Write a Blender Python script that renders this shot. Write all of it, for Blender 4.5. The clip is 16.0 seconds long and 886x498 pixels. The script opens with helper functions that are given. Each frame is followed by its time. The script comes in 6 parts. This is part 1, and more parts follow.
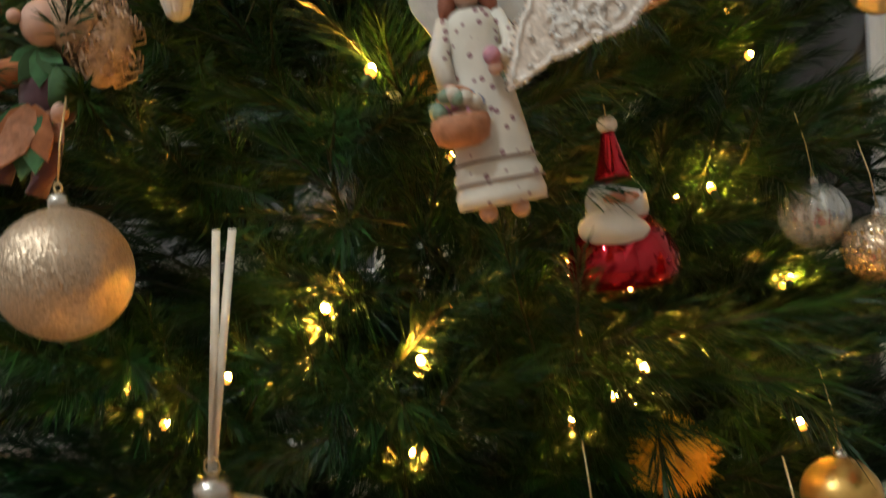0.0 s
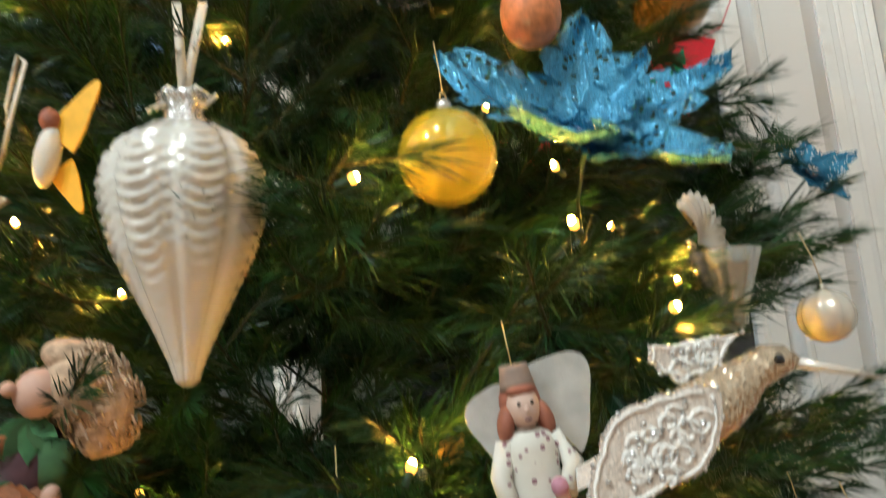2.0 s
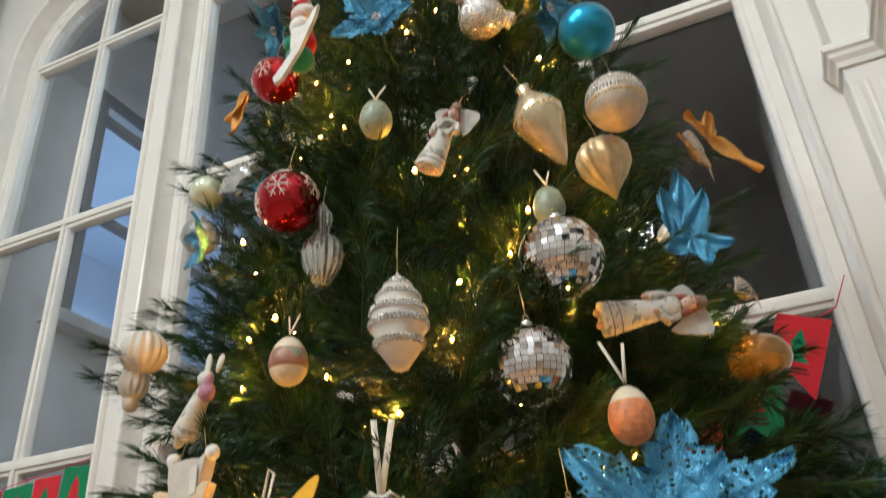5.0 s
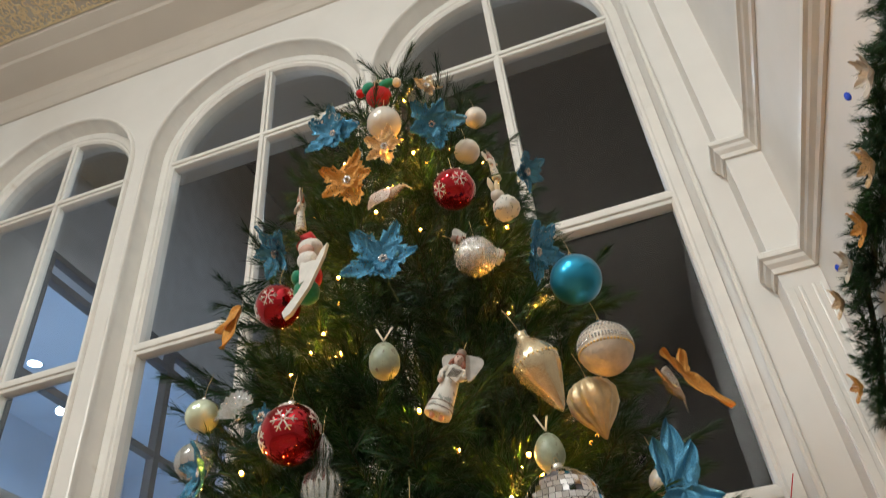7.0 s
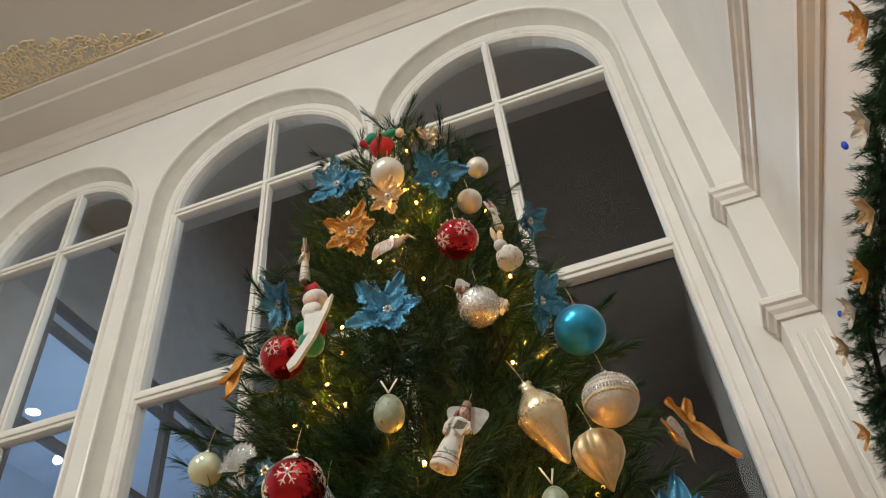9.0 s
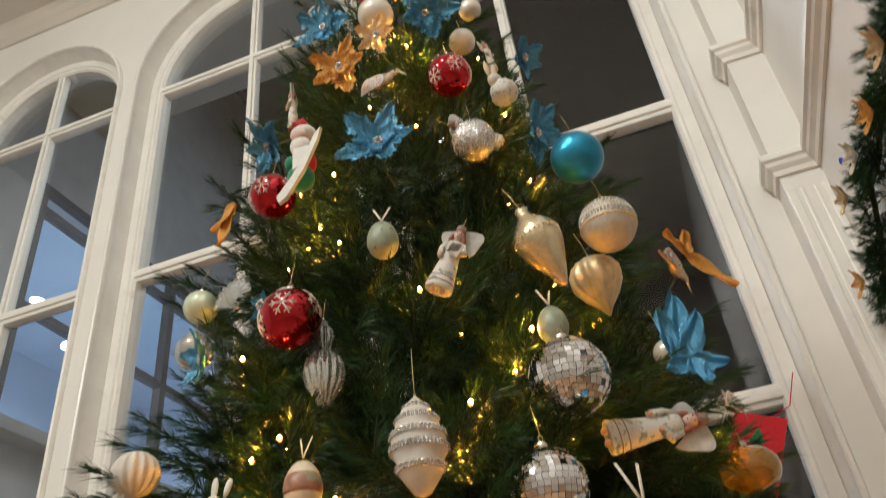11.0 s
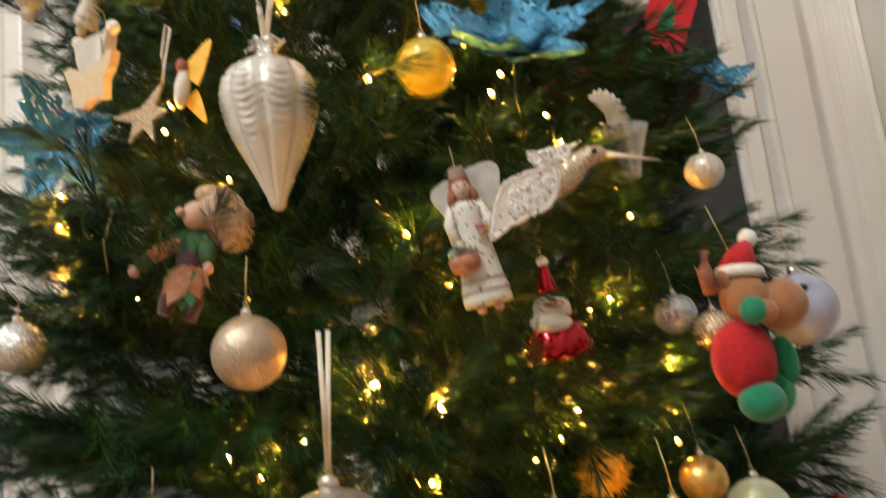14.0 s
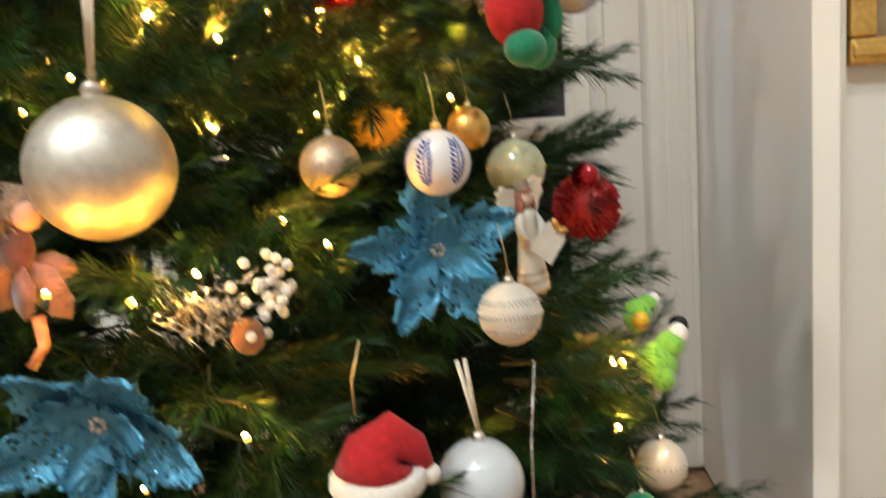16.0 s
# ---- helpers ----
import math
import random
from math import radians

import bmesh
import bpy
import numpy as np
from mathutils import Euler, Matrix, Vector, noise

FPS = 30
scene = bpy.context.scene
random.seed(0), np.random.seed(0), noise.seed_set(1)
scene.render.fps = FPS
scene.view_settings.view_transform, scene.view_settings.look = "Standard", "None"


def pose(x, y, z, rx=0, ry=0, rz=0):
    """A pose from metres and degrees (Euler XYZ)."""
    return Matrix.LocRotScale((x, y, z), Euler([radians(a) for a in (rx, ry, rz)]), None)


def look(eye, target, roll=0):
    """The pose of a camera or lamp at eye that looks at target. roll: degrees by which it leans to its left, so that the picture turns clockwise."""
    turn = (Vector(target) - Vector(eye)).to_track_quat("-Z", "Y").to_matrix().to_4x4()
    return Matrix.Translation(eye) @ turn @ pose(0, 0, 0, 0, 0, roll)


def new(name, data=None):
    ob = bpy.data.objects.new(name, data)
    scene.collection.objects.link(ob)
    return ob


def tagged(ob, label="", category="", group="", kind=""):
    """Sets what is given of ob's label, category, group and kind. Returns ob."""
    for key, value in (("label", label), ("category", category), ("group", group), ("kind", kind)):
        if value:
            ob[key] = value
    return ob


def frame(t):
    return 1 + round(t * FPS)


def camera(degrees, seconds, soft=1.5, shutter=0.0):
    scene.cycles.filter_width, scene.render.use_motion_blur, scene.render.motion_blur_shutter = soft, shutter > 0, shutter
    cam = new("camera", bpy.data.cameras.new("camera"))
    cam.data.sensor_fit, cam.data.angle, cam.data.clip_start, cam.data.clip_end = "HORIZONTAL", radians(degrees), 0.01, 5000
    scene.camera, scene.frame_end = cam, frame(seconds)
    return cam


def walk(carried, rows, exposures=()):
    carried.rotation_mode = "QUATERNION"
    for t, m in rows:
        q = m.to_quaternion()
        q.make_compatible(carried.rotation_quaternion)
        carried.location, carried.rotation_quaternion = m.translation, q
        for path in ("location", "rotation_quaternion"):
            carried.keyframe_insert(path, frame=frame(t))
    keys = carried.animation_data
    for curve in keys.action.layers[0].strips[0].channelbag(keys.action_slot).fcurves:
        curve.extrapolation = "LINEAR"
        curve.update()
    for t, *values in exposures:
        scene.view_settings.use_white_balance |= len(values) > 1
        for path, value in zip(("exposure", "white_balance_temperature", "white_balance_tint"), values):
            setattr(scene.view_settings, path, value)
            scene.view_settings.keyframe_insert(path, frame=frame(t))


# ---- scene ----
cam = camera(59.4, 16.0, soft=1.0, shutter=0.55)
METRES, EYE, TURN = 1.4, 1.3, 23.0
ROWS = [
    (0.0, 0.0, 0.0, 0.0, -0.1, -1.59, 3.46),
    (0.5, -0.0461, 0.0272, 0.0311, -5.79, 1.51, 3.95),
    (1.0, -0.0548, 0.0473, 0.0525, -9.35, 3.96, 4.31),
    (1.5, -0.0594, 0.0365, 0.0675, -10.51, 6.34, 4.74),
    (2.0, -0.0626, -0.0004, 0.0953, -8.82, 10.94, 4.31),
    (2.5, -0.0659, -0.0204, 0.1095, -6.55, 15.79, 3.6),
    (3.0, -0.0685, -0.0353, 0.1106, -3.87, 19.8, 2.85),
    (3.5, -0.0491, -0.0731, 0.1067, 0.44, 22.18, 2.29),
    (4.0, -0.0304, -0.1352, 0.1054, 4.78, 24.65, 1.45),
    (4.5, -0.037, -0.1532, 0.1162, 3.91, 26.33, 1.89),
    (5.0, -0.0725, -0.1822, 0.1415, 1.42, 28.96, 3.33),
    (7.5, -0.1466, -0.2809, 0.1995, -3.67, 42.23, 4.51),
    (8.0, -0.1493, -0.2896, 0.2018, -3.49, 43.69, 4.61),
    (10.5, -0.137, -0.2333, 0.1731, -3.12, 38.31, 5.46),
    (11.0, -0.1413, -0.2159, 0.1615, -2.69, 35.1, 5.9),
    (11.5, -0.137, -0.203, 0.1453, -1.98, 31.27, 6.26),
    (12.0, -0.117, -0.195, 0.1169, -1.04, 27.0, 6.5),
    (12.5, -0.0859, -0.1948, 0.0958, -0.26, 22.69, 6.64),
    (13.0, -0.0476, -0.2138, 0.0457, -0.4, 18.39, 6.67),
    (13.5, -0.04, -0.2333, -0.0015, -0.41, 14.13, 6.64),
    (14.0, -0.0531, -0.2341, -0.0433, -4.2, 9.91, 6.57),
    (14.5, -0.0575, -0.2388, -0.0854, -8.84, 5.27, 5.24),
    (15.0, -0.0633, -0.2371, -0.1068, -11.59, 1.22, 4.03),
    (15.5, -0.0588, -0.2424, -0.1213, -14.25, -2.49, 3.44),
    (16.0, -0.0383, -0.2498, -0.15, -17.67, -7.45, 3.69),
]
EXPOSURES = [(0.0, -0.4, 5750, 0), (0.5, 0.05, 5550, -1), (1.5, 0.28, 5300, -5), (4.0, 0.05, 5350, 0), (5.0, -0.05, 5450, 1), (7.5, -0.34, 5850, 3), (8.0, -0.36, 5850, 3), (10.5, -0.24, 6000, 3), (11.0, -0.2, 6000, 3), (12.5, 0.06, 6000, 3), (14.0, 0.15, 5900, 3), (15.0, 0.4, 5850, 2), (16.0, 0.45, 5800, 0)]
walk(cam, [(t, pose(0, 0, EYE, 0, 0, TURN) @ pose(METRES * x, METRES * y, METRES * z, 90 + pitch, roll, yaw)) for t, x, y, z, yaw, pitch, roll in ROWS], EXPOSURES)

# ---- night outside, added room lamps ----
world = bpy.data.worlds.new("night")
scene.world = world
world.use_nodes = True
world.node_tree.nodes["Background"].inputs[0].default_value = (0.55, 0.62, 0.75, 1)
world.node_tree.nodes["Background"].inputs[1].default_value = 0.004


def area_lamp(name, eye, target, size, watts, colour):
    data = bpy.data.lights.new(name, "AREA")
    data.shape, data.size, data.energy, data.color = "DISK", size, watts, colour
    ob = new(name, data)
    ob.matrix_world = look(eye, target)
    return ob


# Added lights out of view, set to brighten tree, pier and far wall.
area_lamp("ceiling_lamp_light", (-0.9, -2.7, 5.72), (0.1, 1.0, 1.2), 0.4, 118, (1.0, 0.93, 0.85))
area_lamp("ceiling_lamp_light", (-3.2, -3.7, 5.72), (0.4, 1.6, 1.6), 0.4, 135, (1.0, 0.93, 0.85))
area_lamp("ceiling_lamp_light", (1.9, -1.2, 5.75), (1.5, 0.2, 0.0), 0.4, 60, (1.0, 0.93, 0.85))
area_lamp("neighbour_room_light", (-6.2, 5.0, 6.3), (-6.2, 5.0, 0), 0.15, 130, (0.75, 0.86, 1.0))
# The last one is added to light the wing's boards; no known source.
area_lamp("yard_lamp_light", (-1.55, 5.4, 7.0), (-4.2, 3.6, 2.0), 0.2, 22, (0.85, 0.92, 1.0))


# ---- materials ----
def mat(name, colour, rough=0.5, metal=0.0, coat=0.0, vary=0.12, scale=40.0, bump=0.0, bump_scale=None, sheen=0.0,
        alpha_glass=0.0, second=None, second_scale=6.0, second_at=(0.5, 0.62), per_object=0.0, island=0.0, detail=4.0, trans=0.0, subsurface=0.0):
    m = bpy.data.materials.new(name)
    m.use_nodes = True
    nt = m.node_tree
    b = nt.nodes["Principled BSDF"]
    L = nt.links.new
    tc = nt.nodes.new("ShaderNodeTexCoord")
    n = nt.nodes.new("ShaderNodeTexNoise")
    n.inputs["Scale"].default_value, n.inputs["Detail"].default_value = scale, detail
    L(tc.outputs["Object"], n.inputs["Vector"])
    ramp = nt.nodes.new("ShaderNodeValToRGB")
    lo = [max(0, c * (1 - vary)) for c in colour]
    hi = [min(1, c * (1 + vary)) for c in colour]
    ramp.color_ramp.elements[0].color, ramp.color_ramp.elements[1].color = (*lo, 1), (*hi, 1)
    ramp.color_ramp.elements[0].position, ramp.color_ramp.elements[1].position = 0.3, 0.7
    L(n.outputs["Fac"], ramp.inputs["Fac"])
    out = ramp.outputs["Color"]
    if second:
        n2 = nt.nodes.new("ShaderNodeTexNoise")
        n2.inputs["Scale"].default_value, n2.inputs["Detail"].default_value = second_scale, 5.0
        L(tc.outputs["Object"], n2.inputs["Vector"])
        mr = nt.nodes.new("ShaderNodeMapRange")
        mr.inputs["From Min"].default_value, mr.inputs["From Max"].default_value = second_at
        L(n2.outputs["Fac"], mr.inputs["Value"])
        mix = nt.nodes.new("ShaderNodeMix")
        mix.data_type = "RGBA"
        L(mr.outputs["Result"], mix.inputs[0])
        L(out, mix.inputs[6])
        mix.inputs[7].default_value = (*second, 1)
        out = mix.outputs[2]
    if per_object or island:
        hsv = nt.nodes.new("ShaderNodeHueSaturation")
        src = nt.nodes.new("ShaderNodeObjectInfo" if per_object else "ShaderNodeNewGeometry")
        mr2 = nt.nodes.new("ShaderNodeMapRange")
        amount = per_object or island
        mr2.inputs["To Min"].default_value, mr2.inputs["To Max"].default_value = 1 - amount, 1 + amount
        L(src.outputs["Random" if per_object else "Random Per Island"], mr2.inputs["Value"])
        L(mr2.outputs["Result"], hsv.inputs["Value"])
        L(out, hsv.inputs["Color"])
        out = hsv.outputs["Color"]
    L(out, b.inputs["Base Color"])
    b.inputs["Roughness"].default_value, b.inputs["Metallic"].default_value = rough, metal
    b.inputs["Coat Weight"].default_value, b.inputs["Sheen Weight"].default_value = coat, sheen
    b.inputs["Transmission Weight"].default_value = trans
    if subsurface:
        b.inputs["Subsurface Weight"].default_value = subsurface
        b.inputs["Subsurface Radius"].default_value = (0.01, 0.008, 0.005)
    if bump:
        nb = nt.nodes.new("ShaderNodeTexNoise")
        nb.inputs["Scale"].default_value, nb.inputs["Detail"].default_value = bump_scale or scale, 5.0
        L(tc.outputs["Object"], nb.inputs["Vector"])
        bp = nt.nodes.new("ShaderNodeBump")
        bp.inputs["Strength"].default_value, bp.inputs["Distance"].default_value = bump, 0.002
        L(nb.outputs["Fac"], bp.inputs["Height"])
        L(bp.outputs["Normal"], b.inputs["Normal"])
    return m


def glitter(name, colour, cell=500.0, rough=0.28, metal=0.85, spread=0.7, vary=0.35):
    """Flakes that each lean their own way."""
    m = bpy.data.materials.new(name)
    m.use_nodes = True
    nt = m.node_tree
    b, L = nt.nodes["Principled BSDF"], nt.links.new
    tc = nt.nodes.new("ShaderNodeTexCoord")
    vo = nt.nodes.new("ShaderNodeTexVoronoi")
    vo.inputs["Scale"].default_value = cell
    L(tc.outputs["Object"], vo.inputs["Vector"])
    ramp = nt.nodes.new("ShaderNodeValToRGB")
    ramp.color_ramp.elements[0].color = (*[c * (1 - vary) for c in colour], 1)
    ramp.color_ramp.elements[1].color = (*[min(1, c * (1 + vary)) for c in colour], 1)
    L(vo.outputs["Color"], ramp.inputs["Fac"])
    L(ramp.outputs["Color"], b.inputs["Base Color"])
    geo = nt.nodes.new("ShaderNodeNewGeometry")
    sub = nt.nodes.new("ShaderNodeVectorMath")
    sub.operation = "SUBTRACT"
    L(vo.outputs["Color"], sub.inputs[0])
    sub.inputs[1].default_value = (0.5, 0.5, 0.5)
    sc = nt.nodes.new("ShaderNodeVectorMath")
    sc.operation = "SCALE"
    sc.inputs["Scale"].default_value = spread
    L(sub.outputs[0], sc.inputs[0])
    add = nt.nodes.new("ShaderNodeVectorMath")
    add.operation = "ADD"
    L(geo.outputs["Normal"], add.inputs[0])
    L(sc.outputs[0], add.inputs[1])
    nm = nt.nodes.new("ShaderNodeVectorMath")
    nm.operation = "NORMALIZE"
    L(add.outputs[0], nm.inputs[0])
    L(nm.outputs[0], b.inputs["Normal"])
    b.inputs["Roughness"].default_value, b.inputs["Metallic"].default_value = rough, metal
    return m


def dotted(name, colour, dot, spacing=0.009, size=0.2, rough=0.6):
    """Painted ground with round dots at irregular places."""
    m = mat(name, colour, rough, vary=0.07, scale=60, bump=0.25, bump_scale=160)
    nt = m.node_tree
    b, L = nt.nodes["Principled BSDF"], nt.links.new
    old = b.inputs["Base Color"].links[0].from_socket
    vo = nt.nodes.new("ShaderNodeTexVoronoi")
    vo.inputs["Scale"].default_value = 1 / spacing
    tc = nt.nodes.new("ShaderNodeTexCoord")
    L(tc.outputs["Object"], vo.inputs["Vector"])
    mr = nt.nodes.new("ShaderNodeMapRange")
    mr.inputs["From Min"].default_value, mr.inputs["From Max"].default_value = size, size * 1.25
    L(vo.outputs["Distance"], mr.inputs["Value"])
    mix = nt.nodes.new("ShaderNodeMix")
    mix.data_type = "RGBA"
    mix.inputs[6].default_value = (*dot, 1)
    L(mr.outputs["Result"], mix.inputs[0])
    L(old, mix.inputs[7])
    L(mix.outputs[2], b.inputs["Base Color"])
    return m


def glass(name, colour, rough=0.03, ior=1.45):
    m = bpy.data.materials.new(name)
    m.use_nodes = True
    b = m.node_tree.nodes["Principled BSDF"]
    b.inputs["Base Color"].default_value = (*colour, 1)
    b.inputs["Roughness"].default_value, b.inputs["Transmission Weight"].default_value, b.inputs["IOR"].default_value = rough, 1.0, ior
    return m


def glow(name, colour, strength):
    m = bpy.data.materials.new(name)
    m.use_nodes = True
    b = m.node_tree.nodes["Principled BSDF"]
    b.inputs["Base Color"].default_value = (*colour, 1)
    b.inputs["Emission Color"].default_value = (*colour, 1)
    b.inputs["Emission Strength"].default_value = strength
    return m


M_WALL = mat("white_wall_paint", (0.80, 0.78, 0.74), 0.55, vary=0.03, scale=3, bump=0.15, bump_scale=60, second=(0.72, 0.69, 0.63), second_scale=1.2, second_at=(0.5, 0.9))
M_TRIM = mat("white_gloss_trim", (0.82, 0.80, 0.75), 0.3, vary=0.04, scale=8, bump=0.12, bump_scale=35, second=(0.66, 0.60, 0.52), second_scale=9, second_at=(0.66, 0.85))
M_CEIL = mat("cream_ceiling", (0.60, 0.55, 0.48), 0.7, vary=0.03, scale=2, bump=0.1, bump_scale=80)
M_PLASTER = mat("cream_plaster_relief", (0.80, 0.66, 0.42), 0.6, vary=0.1, scale=30, bump=0.3, bump_scale=90)
M_FLOOR = mat("floor_boards", (0.36, 0.22, 0.12), 0.35, vary=0.3, scale=14, per_object=0.25)
M_GLASS = glass("window_glass", (0.92, 0.95, 0.97), 0.0)
M_CLAP = mat("grey_weatherboard", (0.52, 0.53, 0.55), 0.6, vary=0.08, scale=6, bump=0.2, bump_scale=30, per_object=0.05)
M_DARKTRIM = mat("dark_window_bars", (0.06, 0.065, 0.08), 0.5, vary=0.1)
M_BLUEROOM = mat("pale_blue_plaster", (0.62, 0.70, 0.80), 0.7, vary=0.05, scale=3)
M_NEEDLE = mat("pine_needles", (0.0115, 0.046, 0.006), 0.42, vary=0.5, scale=18, island=0.4, second=(0.009, 0.038, 0.012), second_scale=5, second_at=(0.45, 0.6))
M_STEM = mat("brown_twig", (0.030, 0.034, 0.014), 0.8, vary=0.3, scale=60)
M_TRUNK = mat("brown_trunk", (0.06, 0.04, 0.025), 0.85, vary=0.3, scale=30, bump=0.5)
M_BULB = glow("warm_light_filament", (1.0, 0.37, 0.035), 2600.0)
# Bulb glass emits by itself, standing in for the yellow halo round the filament.
M_HALOGLASS = glow("warm_bulb_halo_glass", (1.0, 0.42, 0.05), 3.0)
M_NEEDLE.node_tree.nodes["Principled BSDF"].inputs["Specular IOR Level"].default_value = 0.3
M_WIRE = mat("green_light_cable", (0.02, 0.05, 0.02), 0.5)
# globe of the ceiling lamps that are added out of view
M_ADDEDLAMP = glow("lamp_globe", (1.0, 0.86, 0.7), 6.0)
M_NLAMP = glow("cold_lamp_globe", (0.85, 0.93, 1.0), 40.0)


# ---- mesh helpers ----
class Build:
    """A bmesh that keeps a material for each shape put into it."""

    def __init__(self):
        self.bm, self.mats, self.seen = bmesh.new(), [], 0

    def use(self, material, smooth=True):
        """The faces added since the last call take this material."""
        if material not in self.mats:
            self.mats.append(material)
        i = self.mats.index(material)
        self.bm.faces.ensure_lookup_table()
        for k in range(self.seen, len(self.bm.faces)):
            f = self.bm.faces[k]
            f.material_index, f.smooth = i, smooth
        self.seen = len(self.bm.faces)
        return self

    def lathe(self, prof, seg=28, m=None, flute=0, depth=0.0, twist=0.0):
        m = m or Matrix()
        rings = []
        for r, z in prof:
            ring = []
            for k in range(seg):
                a = 2 * math.pi * k / seg
                rr = r * (1 + (depth * math.cos(flute * a) if flute else 0))
                ring.append(self.bm.verts.new(m @ Vector((rr * math.cos(a + twist * z), rr * math.sin(a + twist * z), z))))
            rings.append(ring)
        for a, b in zip(rings, rings[1:]):
            for k in range(seg):
                self.bm.faces.new((a[k], a[(k + 1) % seg], b[(k + 1) % seg], b[k]))
        self.bm.faces.new(rings[0][::-1])
        self.bm.faces.new(rings[-1])
        return self

    def ball(self, r, m=None, seg=28, rings=16, squash=1.0, flute=0, depth=0.0):
        prof = [(max(r * math.sin(math.pi * k / rings), r * 0.02), -r * squash * math.cos(math.pi * k / rings)) for k in range(rings + 1)]
        return self.lathe(prof, seg, m, flute, depth)

    def blob(self, c, s, rot=(0, 0, 0), seg=16, rings=10):
        return self.ball(1.0, pose(*c, *rot) @ Matrix.Diagonal((*s, 1)), seg, rings)

    def box(self, c, s, rot=(0, 0, 0), bevel=0.0):
        res = bmesh.ops.create_cube(self.bm, size=1.0, matrix=pose(*c, *rot) @ Matrix.Diagonal((*s, 1)))
        if bevel:
            edges = {e for v in res["verts"] for e in v.link_edges}
            bmesh.ops.bevel(self.bm, geom=list(edges), offset=bevel, segments=2, affect="EDGES", profile=0.6)
        return self

    def tube(self, pts, r, seg=6, r_end=None):
        pts = [Vector(p) for p in pts]
        rings = []
        n = len(pts)
        for i, p in enumerate(pts):
            d = (pts[min(i + 1, n - 1)] - pts[max(i - 1, 0)]).normalized()
            q = d.to_track_quat("Z", "Y").to_matrix()
            rr = r if r_end is None else r + (r_end - r) * i / max(1, n - 1)
            rings.append([self.bm.verts.new(p + q @ Vector((rr * math.cos(2 * math.pi * k / seg), rr * math.sin(2 * math.pi * k / seg), 0))) for k in range(seg)])
        for a, b in zip(rings, rings[1:]):
            for k in range(seg):
                self.bm.faces.new((a[k], a[(k + 1) % seg], b[(k + 1) % seg], b[k]))
        self.bm.faces.new(rings[0][::-1])
        self.bm.faces.new(rings[-1])
        return self

    def loft(self, pts, radii, seg=16, flat=1.0):
        """A body along a bent line in x and z, with a radius at each point."""
        rings = []
        n = len(pts)
        for i, (x, z) in enumerate(pts):
            x0, z0 = pts[max(i - 1, 0)]
            x1, z1 = pts[min(i + 1, n - 1)]
            d = Vector((x1 - x0, 0, z1 - z0)).normalized()
            up = Vector((-d.z, 0, d.x))
            rings.append([self.bm.verts.new(Vector((x, 0, z)) + (up * math.cos(2 * math.pi * k / seg) + Vector((0, flat, 0)) * math.sin(2 * math.pi * k / seg)) * radii[i]) for k in range(seg)])
        for a, b in zip(rings, rings[1:]):
            for k in range(seg):
                self.bm.faces.new((a[k], a[(k + 1) % seg], b[(k + 1) % seg], b[k]))
        self.bm.faces.new(rings[0][::-1])
        self.bm.faces.new(rings[-1])
        return self

    def plate(self, outline, thick, m=None, bend=0.0):
        """A flat outline in x and z, thick along y, bent forward by bend * x * x."""
        m = m or Matrix()
        f = [self.bm.verts.new(m @ Vector((x, -thick / 2 - bend * x * x, z))) for x, z in outline]
        b = [self.bm.verts.new(m @ Vector((x, thick / 2 - bend * x * x, z))) for x, z in outline]
        self.bm.faces.new(f)
        self.bm.faces.new(b[::-1])
        n = len(f)
        for k in range(n):
            self.bm.faces.new((f[(k + 1) % n], f[k], b[k], b[(k + 1) % n]))
        return self

    def mesh(self, name):
        bmesh.ops.recalc_face_normals(self.bm, faces=self.bm.faces)
        me = bpy.data.meshes.new(name)
        self.bm.to_mesh(me)
        self.bm.free()
        for material in self.mats:
            me.materials.append(material)
        return me


def thing(name, label, category, m=None, group="", kind="", build=None):
    ob = new(name, build.mesh(name) if build else None)
    if m is not None:
        ob.matrix_basis = m
    return tagged(ob, label, category, group, kind)


def part(name, build, parent, label="", m=None):
    ob = new(name, build.mesh(name))
    ob.parent = parent
    if m is not None:
        ob.matrix_basis = m
    return tagged(ob, label)


def slab(name, lo, hi, material, label, category, bevel=0.0):
    b = Build().box([(p + q) / 2 for p, q in zip(lo, hi)], [q - p for p, q in zip(lo, hi)], bevel=bevel).use(material, False)
    return thing(name, label, category, kind="structure", build=b)


# ---- the room ----
WALL_Y, GLASS_Y = 2.28, 2.43
CEIL_Z, SPRING = 6.62, 5.33
WINDOWS = ((-0.375, 0.685), (-1.918, 0.682), (-3.46, 0.605))   # middle of each arched window and half its width
RAILS = (1.13, 2.53, 3.93)


def arch(cx, half, z0, z1, n=20):
    """Outline of an arched opening, from the foot on one side over the top to the other foot."""
    pts = [(cx - half, z0)]
    pts += [(cx - half * math.cos(math.pi * k / n), z1 + half * math.sin(math.pi * k / n)) for k in range(n + 1)]
    return pts + [(cx + half, z0)]


